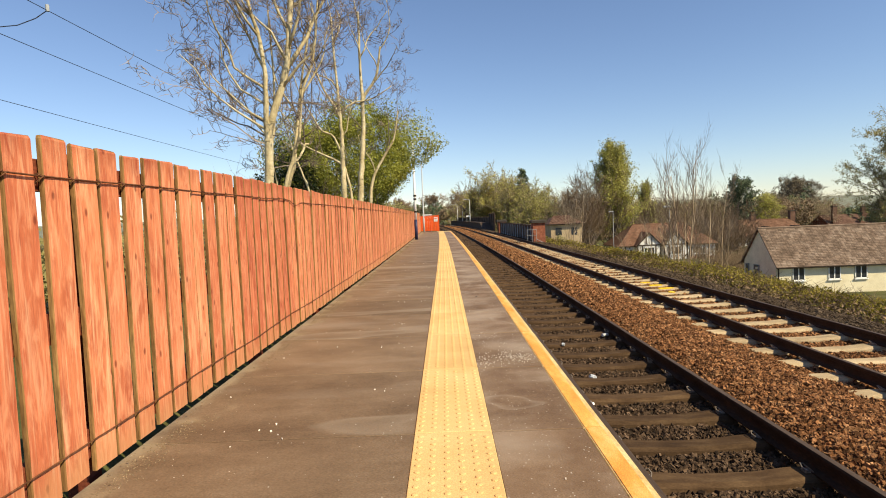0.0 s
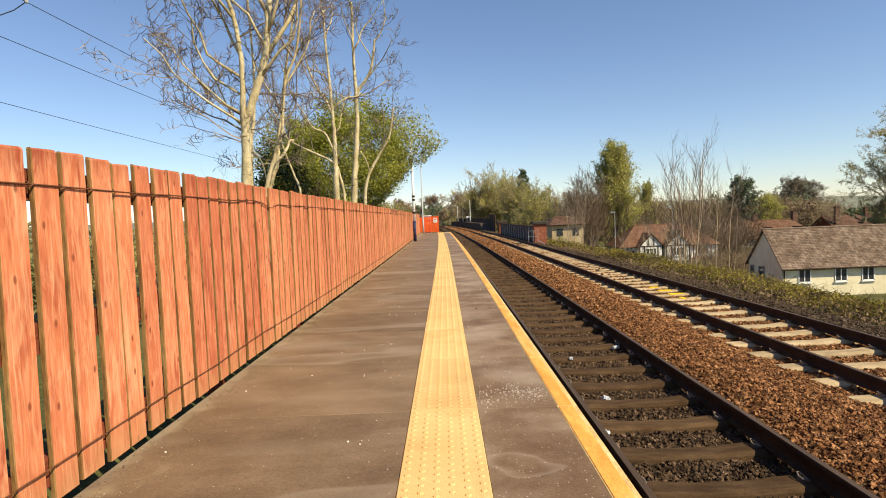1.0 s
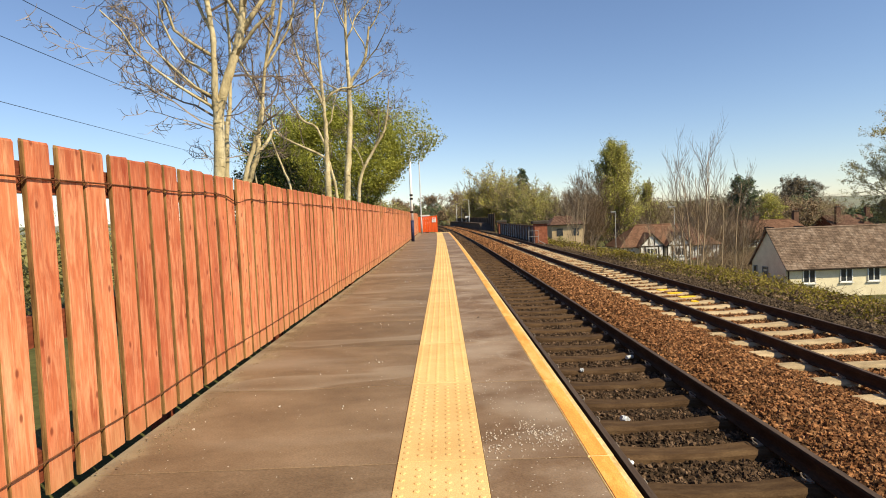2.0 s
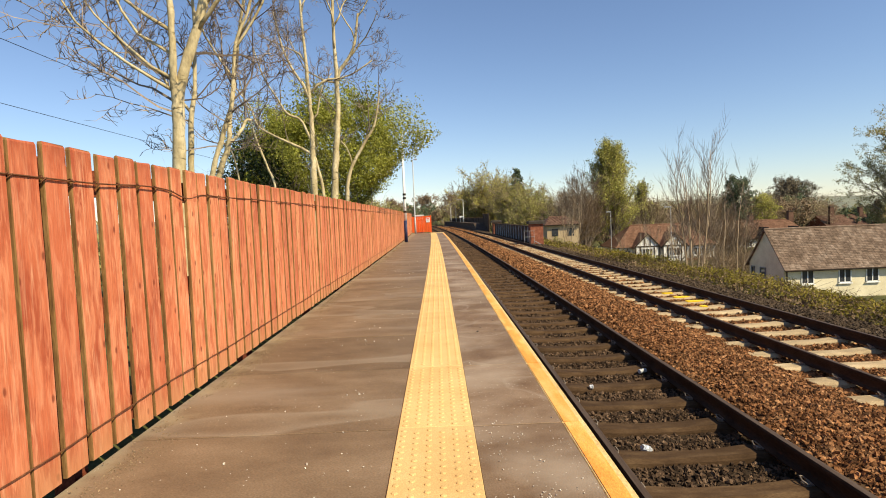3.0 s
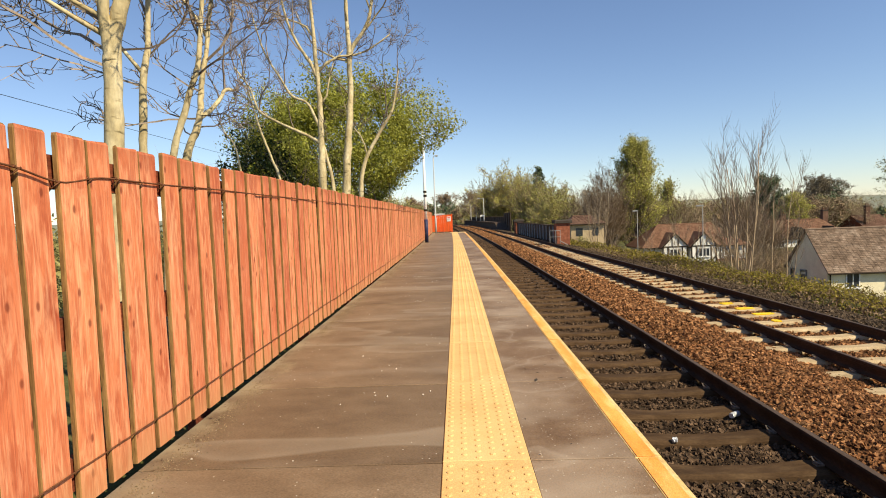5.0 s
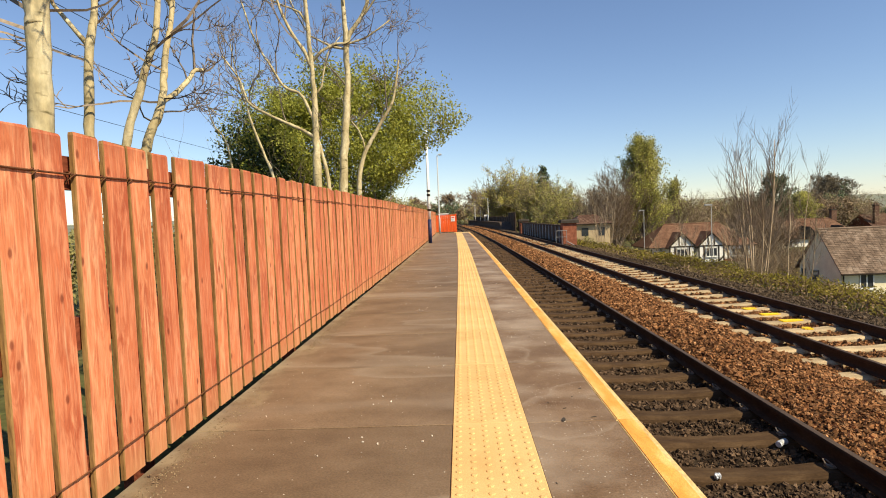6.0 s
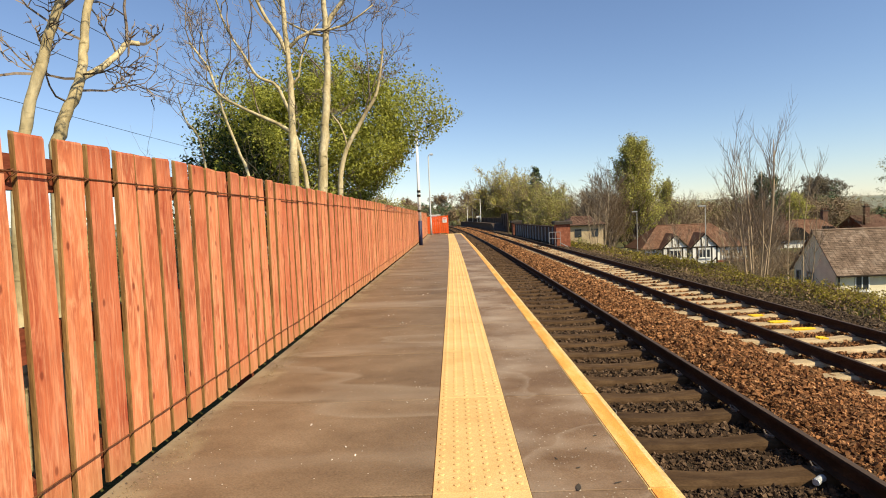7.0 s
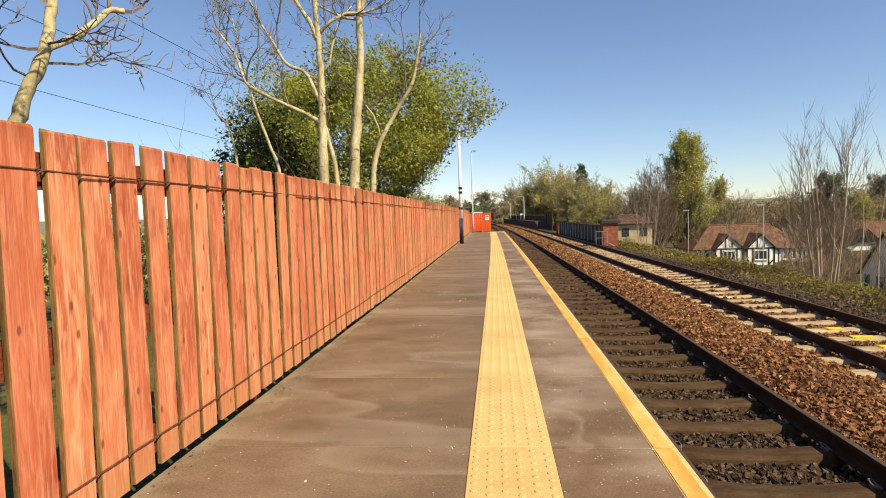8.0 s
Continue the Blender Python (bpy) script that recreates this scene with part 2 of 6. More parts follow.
M_RAILTOP = material("rail_running_surface", [(0.062, 0.040, 0.028), (0.105, 0.072, 0.052)], 5, (6, 0.3, 1), 0.62, 0.1, 80, metal=0.15)
M_SLEEPER = material("dirty_brown_sleeper", [(0.042, 0.023, 0.011), (0.070, 0.040, 0.020), (0.108, 0.066, 0.034)], 5, (0.6, 2.4, 1), 0.85, 0.5, 70, rnd=0.14, dist=0.006)
M_SLEEPER2 = material("pale_concrete_sleeper", [(0.27, 0.200, 0.122), (0.39, 0.292, 0.178), (0.49, 0.380, 0.245)], 4, (0.7, 2, 1), 0.8, 0.4, 70, rnd=0.10, dist=0.006)
M_YELLOW = material("yellow_marker_paint", [(0.72, 0.46, 0.02), (0.85, 0.60, 0.04)], 9, rough=0.6)
M_CLIP = material("rail_clip_steel", [(0.16, 0.12, 0.09), (0.30, 0.25, 0.20)], 30, rough=0.5, metal=0.4)
M_BALLAST = material("rusty_brown_ballast", [(0.064, 0.025, 0.010), (0.186, 0.083, 0.034), (0.37, 0.200, 0.096)], 9.0, rough=0.9, bump=0.4, fine=90, island=0.75)
M_BALLAST_D = material("brake_dust_ballast", [(0.030, 0.018, 0.011), (0.070, 0.043, 0.026), (0.140, 0.090, 0.057)], 9.0, rough=0.9, bump=0.4, fine=90, island=0.75)
M_BALLAST_C = material("cess_ballast", [(0.032, 0.021, 0.013), (0.070, 0.048, 0.031), (0.13, 0.095, 0.066)], 9.0, rough=0.95, bump=0.4, fine=90, island=0.5)
M_BEDFILL = material("ballast_fines", [(0.050, 0.024, 0.011), (0.13, 0.066, 0.031)], 14, rough=0.95, bump=0.8, fine=40, dist=0.02)
M_BEDFILL_D = material("dark_ballast_fines", [(0.020, 0.013, 0.008), (0.055, 0.037, 0.022)], 14, rough=0.95, bump=0.8, fine=40, dist=0.02)
M_GROUND = material("grass_and_scrub", [(0.045, 0.045, 0.018), (0.085, 0.085, 0.028), (0.14, 0.115, 0.05)], 0.35, rough=0.95, bump=0.6, fine=9, dist=0.05)
M_BRAMBLE = material("bramble_leaves", [(0.120, 0.100, 0.020), (0.245, 0.200, 0.036), (0.36, 0.285, 0.070)], 1.1, rough=0.7, bump=0, island=0.45, leafy=True)
M_DRY = material("dry_stalks", [(0.135, 0.088, 0.052), (0.24, 0.168, 0.104)], 1.6, rough=0.9, bump=0, island=0.4)
M_BARK = material("pale_smooth_bark", [(0.29, 0.225, 0.115), (0.47, 0.385, 0.225), (0.58, 0.50, 0.33)], 5, (1, 1, 0.5), 0.8, 0.5, 34, dist=0.008,
                  second=((0.13, 0.105, 0.05), 9.0, (0.7, 0.7, 2.4), 0.60, 0.72))
M_TWIG = material("grey_twigs", [(0.13, 0.098, 0.076), (0.23, 0.18, 0.14), (0.32, 0.255, 0.195)], 3, rough=0.85, bump=0, island=0.3)
M_TWIG_FAR = material("far_brown_twigs", [(0.26, 0.190, 0.122), (0.41, 0.315, 0.215)], 1.5, rough=0.9, bump=0, island=0.35)
M_LEAF = material("fresh_green_leaves", [(0.165, 0.170, 0.028), (0.30, 0.305, 0.050), (0.44, 0.435, 0.095)], 0.9, rough=0.55, bump=0, island=0.5, leafy=True)
M_LEAF_D = material("dark_holly_leaves", [(0.016, 0.028, 0.009), (0.034, 0.056, 0.015)], 1.5, rough=0.45, bump=0, island=0.5, leafy=True)
M_POPLAR = material("poplar_leaves", [(0.29, 0.275, 0.072), (0.42, 0.40, 0.11), (0.54, 0.505, 0.16)], 0.25, rough=0.6, bump=0, island=0.45, leafy=True)
M_OLIVE = material("budding_olive_leaves", [(0.24, 0.208, 0.090), (0.35, 0.312, 0.128), (0.46, 0.41, 0.17)], 0.2, rough=0.7, bump=0, island=0.25, leafy=True)
M_BUD = material("yellow_green_buds", [(0.40, 0.345, 0.10), (0.52, 0.46, 0.14), (0.64, 0.58, 0.19)], 0.2, rough=0.7, bump=0, island=0.25, leafy=True)
M_GREYWOOD = material("grey_brown_crown", [(0.150, 0.122, 0.082), (0.240, 0.200, 0.138)], 0.3, rough=0.9, bump=0, island=0.25)
M_SAND = material("pale_sandy_dirt", [(0.19, 0.135, 0.08), (0.27, 0.20, 0.125)], 6, rough=1.0, bump=0, island=0.3)
M_TAN = material("tan_weathered_render", [(0.36, 0.265, 0.16), (0.46, 0.355, 0.225)], 0.8, rough=0.9, bump=0.2)
M_CONIFER = material("conifer_needles", [(0.075, 0.100, 0.055), (0.15, 0.180, 0.100)], 0.4, rough=0.7, bump=0, island=0.4)
M_BROWNWOOD = material("brown_bare_crown", [(0.18, 0.126, 0.078), (0.30, 0.215, 0.138)], 0.3, rough=0.9, bump=0, island=0.22)
M_RENDER = material("cream_rendered_wall", [(0.64, 0.56, 0.38), (0.78, 0.70, 0.50)], 1.2, rough=0.85, bump=0.2, fine=60)
M_RENDER_W = material("white_rendered_wall", [(0.66, 0.64, 0.60), (0.80, 0.78, 0.74)], 1.2, rough=0.85, bump=0.2, fine=60)
M_TILE = material("brown_roof_tiles", [(0.095, 0.064, 0.046), (0.160, 0.112, 0.083), (0.245, 0.185, 0.145)], 1.3, rough=0.85, bump=0.4, fine=24, island=0.28)
M_TILE_RED = material("red_roof_tiles", [(0.105, 0.056, 0.037), (0.165, 0.088, 0.057), (0.22, 0.127, 0.084)], 0.9, rough=0.85, bump=0.4, fine=20, island=0.2)
M_BRICK = material("red_brick", [(0.13, 0.046, 0.028), (0.21, 0.074, 0.043), (0.28, 0.115, 0.072)], 4, rough=0.9, bump=0.4, fine=40, rnd=0.2)
M_STONE = material("sooty_coping_stone", [(0.035, 0.030, 0.026), (0.075, 0.062, 0.052)], 5, rough=0.9)
M_TIMBER = material("black_timber", [(0.012, 0.010, 0.009), (0.028, 0.022, 0.018)], 6, rough=0.7)
M_GLASSY = material("window_glass", [(0.02, 0.024, 0.03), (0.045, 0.05, 0.06)], 0.7, rough=0.08, bump=0)
M_WHITE = material("white_paint", [(0.68, 0.67, 0.64), (0.80, 0.79, 0.77)], 5, rough=0.5, bump=0.1)
M_NAVY = material("navy_paint", [(0.012, 0.017, 0.055), (0.022, 0.03, 0.085)], 8, rough=0.45, bump=0.1)
M_LAMPGREY = material("dull_grey_lamp_steel", [(0.20, 0.20, 0.20), (0.28, 0.28, 0.28)], 12, rough=0.7, bump=0.1)
M_TILE_OLD = material("weathered_red_tiles", [(0.085, 0.046, 0.034), (0.13, 0.074, 0.053), (0.18, 0.108, 0.078)], 0.8, rough=0.9, bump=0.4, fine=20, island=0.2)
M_RUSTSTEEL = material("sooty_brown_girder_paint", [(0.055, 0.036, 0.026), (0.100, 0.068, 0.050)], 2.5, rough=0.95, bump=0.3)
M_GREYSTEEL = material("grey_galvanised_steel", [(0.33, 0.34, 0.35), (0.45, 0.46, 0.47)], 12, rough=0.6, metal=0.1, bump=0.1)
M_BLACKSTEEL = material("black_painted_steel", [(0.020, 0.014, 0.010), (0.042, 0.031, 0.023)], 6, rough=0.9, bump=0.2)
M_ORANGE = material("bright_orange_boards", [(0.58, 0.075, 0.016), (0.70, 0.12, 0.028)], 5, (2, 2, 0.3), 0.65, 0.3, 30, rnd=0.1)
M_CABLE = material("black_cable", [(0.015, 0.015, 0.017), (0.03, 0.03, 0.032)], 10, rough=0.6, bump=0)
M_POLEWOOD = material("creosoted_pole", [(0.06, 0.04, 0.025), (0.12, 0.085, 0.055)], 8, (2, 2, 0.3), 0.9, 0.5)
M_CHIP = material("pale_stone_chips", [(0.44, 0.385, 0.325), (0.60, 0.535, 0.46)], 20, rough=0.9, island=0.3)
M_LITTER = material("crumpled_foil", [(0.55, 0.57, 0.60), (0.75, 0.76, 0.78)], 30, rough=0.35, metal=0.4, bump=0.6)
M_RED = material("red_plastic", [(0.45, 0.02, 0.02), (0.6, 0.04, 0.03)], 6, rough=0.5)
# the haze of distance is mixed into these pale field colours
M_HILL = material("hazy_hill_fields", [(0.13, 0.15, 0.12), (0.19, 0.20, 0.15), (0.25, 0.235, 0.17)], 0.012, rough=1.0, bump=0, fine=0.05)

# ---- geometry helpers ----
rng = np.random.default_rng(7)


def bend(y):
    """How far the line of track and platform swings to the left by y."""
    return -0.00023 * max(0.0, y - 8.0) ** 2


class Geo:
    """Collects corners and faces for one mesh."""
    def __init__(self):
        self.v, self.f, self.mi = [], [], []

    def add(self, verts, faces, mi=0):
        o = len(self.v)
        self.v += [tuple(p) for p in verts]
        self.f += [tuple(i + o for i in f) for f in faces]
        self.mi += [mi] * len(faces)

    def box(self, x0, y0, z0, x1, y1, z1, mi=0, m=None):
        vs = [Vector((x, y, z)) for z in (z0, z1) for y in (y0, y1) for x in (x0, x1)]
        if m:
            vs = [m @ p for p in vs]
        self.add(vs, [(0, 2, 3, 1), (4, 5, 7, 6), (0, 1, 5, 4), (2, 6, 7, 3), (0, 4, 6, 2), (1, 3, 7, 5)], mi)
        return self

    def bbox(self, x0, y0, z0, x1, y1, z1, c, mi=0, m=None):
        """A box with its upper edges chamfered by c."""
        q = [(x0, y0, z0), (x1, y0, z0), (x1, y1, z0), (x0, y1, z0), (x0, y0, z1 - c), (x1, y0, z1 - c), (x1, y1, z1 - c), (x0, y1, z1 - c),
             (x0 + c, y0 + c, z1), (x1 - c, y0 + c, z1), (x1 - c, y1 - c, z1), (x0 + c, y1 - c, z1)]
        vs = [Vector(p) for p in q]
        if m:
            vs = [m @ p for p in vs]
        fs = [(3, 2, 1, 0), (8, 9, 10, 11)]
        for i in range(4):
            j = (i + 1) % 4
            fs += [(i, j, j + 4, i + 4), (i + 4, j + 4, j + 8, i + 8)]
        self.add(vs, fs, mi)
        return self

    def tube(self, pts, radii, sides=6, mi=0, cap=True):
        pts = [Vector(p) for p in pts]
        o = len(self.v)
        ref = None
        for i, p in enumerate(pts):
            d = (pts[min(i + 1, len(pts) - 1)] - pts[max(i - 1, 0)])
            d = d.normalized() if d.length > 1e-9 else Vector((0, 0, 1))
            if ref is None:
                ref = d.orthogonal().normalized()
            a = (ref - d * ref.dot(d))
            a = a.normalized() if a.length > 1e-6 else d.orthogonal().normalized()
            ref = a
            b2 = d.cross(a)
            r = radii[i] if hasattr(radii, "__len__") else radii
            for s in range(sides):
                w = 2 * math.pi * s / sides
                self.v.append(tuple(p + (a * math.cos(w) + b2 * math.sin(w)) * r))
        for i in range(len(pts) - 1):
            for s in range(sides):
                t = (s + 1) % sides
                self.f.append((o + i * sides + s, o + i * sides + t, o + (i + 1) * sides + t, o + (i + 1) * sides + s))
                self.mi.append(mi)
        if cap and sides > 2:
            self.f.append(tuple(o + s for s in reversed(range(sides)))); self.mi.append(mi)
            e = o + (len(pts) - 1) * sides
            self.f.append(tuple(e + s for s in range(sides))); self.mi.append(mi)
        return self

    def sweep(self, ys, section, mi=0, closed=True, wob=None):
        """A section [(x, z)] carried along y, following the bend."""
        n = len(section)
        o = len(self.v)
        for y in ys:
            b = bend(y)
            for x, z in section:
                self.v.append((x + b, y, z + (wob(x, y) if wob else 0)))
        for i in range(len(ys) - 1):
            for k in range(n if closed else n - 1):
                l = (k + 1) % n
                self.f.append((o + i * n + k, o + i * n + l, o + (i + 1) * n + l, o + (i + 1) * n + k))
                self.mi.append(mi if not hasattr(mi, "__len__") else mi[k])
        if closed:
            for e, rev in ((o, False), (o + (len(ys) - 1) * n, True)):
                q = tuple(e + k for k in range(n))
                self.f.append(q[::-1] if rev else q); self.mi.append(mi if not hasattr(mi, "__len__") else mi[0])
        return self

    def mesh(self, name, mats, smooth=False):
        me = bpy.data.meshes.new(name)
        me.from_pydata(self.v, [], self.f)
        for m in (mats if isinstance(mats, (list, tuple)) else [mats]):
            me.materials.append(m)
        if any(self.mi):
            me.polygons.foreach_set("material_index", self.mi)
        if smooth:
            me.polygons.foreach_set("use_smooth", [True] * len(self.f))
        bm = bmesh.new()
        bm.from_mesh(me)
        if len(self.f) < 4000:
            bmesh.ops.recalc_face_normals(bm, faces=bm.faces)
        bm.to_mesh(me)
        bm.free()
        if not smooth:
            me.shade_flat()
        me.update()
        return me


def part(name, g, mats, parent, label="", smooth=False, at=None):
    """Links geometry (or a ready mesh) as one mesh object under parent."""
    me = g if isinstance(g, bpy.types.Mesh) else g.mesh(name, mats, smooth)
    ob = new(name, me)
    ob.parent = parent
    if at is not None:
        ob.matrix_basis = at
    return tagged(ob, label)


def thing(name, label, category, group="", kind="", at=None):
    ob = new(name)
    ob.empty_display_size = 0.2
    if at is not None:
        ob.matrix_basis = at
    return tagged(ob, label, category, group, kind)


def bulk(name, verts, faces, mat, parent=None):
    """A big mesh from arrays: faces all of one size."""
    me = bpy.data.meshes.new(name)
    nv, nf, k = len(verts), len(faces), faces.shape[1]
    me.vertices.add(nv)
    me.vertices.foreach_set("co", np.ascontiguousarray(verts, dtype=np.float32).ravel())
    me.loops.add(nf * k)
    me.loops.foreach_set("vertex_index", np.ascontiguousarray(faces, dtype=np.int32).ravel())
    me.polygons.add(nf)
    me.polygons.foreach_set("loop_start", np.arange(0, nf * k, k, dtype=np.int32))
    me.materials.append(mat)
    me.update(calc_edges=True)
    me.validate()
    me.shade_flat()
    ob = new(name, me)
    ob.parent = parent
    return ob


def rand_rot(n, r):
    q = r.normal(size=(n, 4))
    q /= np.linalg.norm(q, axis=1, keepdims=True)
    w, x, y, z = q.T
    return np.stack([1 - 2 * (y * y + z * z), 2 * (x * y - z * w), 2 * (x * z + y * w), 2 * (x * y + z * w), 1 - 2 * (x * x + z * z), 2 * (y * z - x * w),
                     2 * (x * z - y * w), 2 * (y * z + x * w), 1 - 2 * (x * x + y * y)], axis=1).reshape(n, 3, 3)


def stones(name, pts, size, mat, parent, r):
    """Angular stones about the given points, joined."""
    base = np.array([(x, y, z) for z in (-1, 1) for y in (-1, 1) for x in (-1, 1)]) * 0.72
    tri = np.array([(0, 2, 3), (0, 3, 1), (4, 5, 7), (4, 7, 6), (0, 1, 5), (0, 5, 4), (2, 6, 7), (2, 7, 3), (0, 4, 6), (0, 6, 2), (1, 3, 7), (1, 7, 5)])
    n = len(pts)
    jit = base[None] * (1 + r.uniform(-0.55, 0.45, size=(n, len(base), 3)))
    sc = size * r.uniform(0.55, 1.25, size=(n, 1, 1)) * r.uniform(0.42, 1.25, size=(n, 1, 3))
    v = np.einsum("nij,nkj->nki", rand_rot(n, r), jit * sc) + pts[:, None, :]
    f = tri[None] + (np.arange(n) * len(base))[:, None, None]
    return bulk(name, v.reshape(-1, 3), f.reshape(-1, 3), mat, parent)


def leaves(name, pts, size, mat, parent, r, slim=0.55, flat=0.0, turn=0.9):
    """Folded leaf blades about the given points, joined: four corners each."""
    n = len(pts)
    b = np.array([[0, -1, 0], [slim, 0, 0.18], [0, 1, 0], [-slim, 0, 0.18]])
    sc = size * r.uniform(0.6, 1.3, size=(n, 1, 1))
    nz = r.normal(size=(n, 3))
    nz /= np.linalg.norm(nz, axis=1, keepdims=True)
    nz = nz + turn * np.array((0.55, -0.25, 0.75))        # blades face up and out to the light
    nz /= np.linalg.norm(nz, axis=1, keepdims=True)
    ax = np.cross(nz, r.normal(size=(n, 3)))
    ax /= np.linalg.norm(ax, axis=1, keepdims=True)
    rot = np.stack([ax, np.cross(nz, ax), nz], axis=2)
    v = np.einsum("nij,nkj->nki", rot, b[None] * sc)
    if flat:
        v[:, :, 2] *= 1 - flat
    v = v + pts[:, None, :]
    f = np.array([[0, 1, 2, 3]])[None] + (np.arange(n) * 4)[:, None, None]
    return bulk(name, v.reshape(-1, 3), f.reshape(-1, 4), mat, parent)


def crown_points(n, centre, radii, clumps, spread, r, low=-1.0, hollow=0.45):
    """Points in clumps that fill the outer part of an uneven ellipsoid."""
    d = r.normal(size=(clumps, 3)); d /= np.linalg.norm(d, axis=1, keepdims=True)
    d[:, 2] = np.maximum(d[:, 2], low)
    c = d * r.uniform(hollow, 1.0, size=(clumps, 1)) * r.uniform(0.82, 1.12, size=(clumps, 1)) * np.array(radii) + np.array(centre)
    k = r.integers(0, clumps, n)
    w = r.uniform(0.5, 1.4, size=clumps)[k][:, None] * spread
    return c[k] + np.clip(r.normal(size=(n, 3)), -1.9, 1.9) * w


def grow(limbs, twigs, p, d, length, rad, level, r, top=2, droop=0.0, spread=0.6, kids=(4, 6), lift=0.12, wig=0.16, thin=0.62, steps=6, short=0.62, least=0.0036):
    """Grows one bare branch from p along d, and its side branches, into two Geo collections."""
    pts, radii = [Vector(p)], [rad]
    d = Vector(d).normalized()
    for i in range(steps):
        d = (d + Vector((r.normal(), r.normal(), r.normal())) * wig + Vector((0, 0, lift - droop * (i / steps)))).normalized()
        pts.append(pts[-1] + d * (length / steps))
        radii.append(rad * (1 - (1 - thin * 0.55) * (i + 1) / steps))
    big = rad > 0.016 and (level > 0 or least < 0.01)
    (limbs if big else twigs).tube(pts, radii, 7 if rad > 0.05 else (5 if big else 3), cap=big)
    if level <= 0:
        return pts
    for k in range(int(r.integers(kids[0], kids[1] + 1))):
        s = r.uniform(0.25, 1.0)
        i = min(len(pts) - 2, int(s * steps))
        base = pts[i].lerp(pts[i + 1], s * steps - int(s * steps) if s < 1 else 1.0)
        ax = (pts[i + 1] - pts[i]).normalized()
        side = ax.orthogonal().normalized()
        side.rotate(Matrix.Rotation(r.uniform(0, 2 * math.pi), 3, ax))
        nd = (ax * (1 - spread * 0.5) + side * spread * r.uniform(0.7, 1.3)).normalized()
        grow(limbs, twigs, base, nd, length * short * r.uniform(0.6, 1.15), max(least, radii[i] * thin * r.uniform(0.6, 0.9)), level - 1, r, top, droop * 1.3, spread, kids, lift, wig * 1.25, thin, max(3, steps - 1), short, least)
    return pts

# ---- ground sheet ----
def ground_z(x, y):
    xr = x - bend(min(y, 140.0))
    pts = ((-400, -2.5), (-30, -2.0), (-9, -0.5), (-1.9, -0.35), (-1.4, -1.0), (0.7, -1.5), (7.9, -1.42), (8.6, -1.40), (9.7, -1.38), (10.8, -1.62), (19.0, -5.6), (24.0, -6.2), (400, -7.0))
    z = pts[-1][1]
    if xr <= pts[0][0]:
        z = pts[0][1]
    else:
        for (xa, za), (xb, zb) in zip(pts, pts[1:]):
            if xa <= xr <= xb:
                z = za + (zb - za) * (xr - xa) / (xb - xa)
                break
    far = math.hypot(x, y)
    if far > 500:
        z += (min(far, 1700) - 500) / 1200 * (24 + 14 * noise.noise(Vector((x * 0.0016, y * 0.0016, 3))))
    if xr > 12 or xr < -2:
        z += 0.12 * noise.noise(Vector((x * 0.3, y * 0.3, 0)))
    return z


def axis_steps(lo, hi, fine_lo, fine_hi, fine):
    out = list(np.arange(fine_lo, fine_hi + 1e-6, fine))
    s, v = fine, fine_hi
    while v < hi:
        s *= 1.25; v = min(hi, v + s); out.append(v)
    s, v = fine, fine_lo
    while v > lo:
        s *= 1.25; v = max(lo, v - s); out.insert(0, v)
    return out


gx, gy = axis_steps(-2000, 2400, -12, 26, 0.6), axis_steps(-300, 3000, -8, 70, 1.2)
gv = np.array([(x, y, ground_z(x, y)) for y in gy for x in gx])
nx = len(gx)
gf = np.array([(j * nx + i, j * nx + i + 1, (j + 1) * nx + i + 1, (j + 1) * nx + i) for j in range(len(gy) - 1) for i in range(nx - 1)])
ground = bulk("ground", gv, gf, M_GROUND)
ground.data.materials.append(M_HILL)
ground.data.polygons.foreach_set("material_index", [1 if math.hypot(*gv[f[0]][:2]) > 420 else 0 for f in gf])
tagged(ground, "grassy ground falling away from the railway to distant hills", "ground", kind="structure")

# ---- platform ----
Y0, Y1, JOINT, FIRST = -5.155, 44.2, 1.215, -5.155
platform = thing("platform", "long asphalt railway platform with a buff tactile strip", "platform", kind="structure")
ysp = list(np.arange(Y0, Y1 + 0.01, 1.2))
part("platform_core", Geo().sweep(ysp, [(-1.625, -1.45), (0.60, -1.45), (0.60, -0.10), (0.775, -0.10), (0.775, -0.045), (-1.625, -0.045)]), M_BED, platform)
part("platform_wall", Geo().sweep(ysp, [(0.604, -1.45), (0.64, -1.45), (0.64, -0.104), (0.604, -0.104)]), M_WALL, platform, "sooty brick platform face")
# cross strip of pale paint at the far end
g = Geo()
for a, b in ((-0.32, -0.21), (0.205, 0.80)):
    g.box(a + bend(43.6), 42.9, 0.002, b + bend(43.6), 44.1, 0.009)
part("end_line", g, M_CREAM, platform, "cream painted line across the platform end")

# ---- tracks ----
def rail_section(xc, ztop):
    h = 0.159
    s = [(-0.070, -h), (0.070, -h), (0.070, -h + 0.012), (0.018, -h + 0.028), (0.010, -h + 0.045), (0.010, -0.052), (0.034, -0.040), (0.036, -0.010), (0.028, 0.0), (-0.028, 0.0), (-0.036, -0.010), (-0.034, -0.040), (-0.010, -0.052), (-0.010, -h + 0.045), (-0.018, -h + 0.028), (-0.070, -h + 0.012)]
    return [(xc + a, ztop + b) for a, b in s]


RAIL_Z = -0.92
NEAR_X, FAR_X = 2.22, 5.80
NEAR_PH, FAR_PH, SPACE = -0.43, 0.04, 0.70      # sleepers: first of each track, and their spacing
ys_rail = list(np.arange(-4, 30, 1.0)) + list(np.arange(30, 171, 2.5))
SL_TOP = RAIL_Z - 0.165


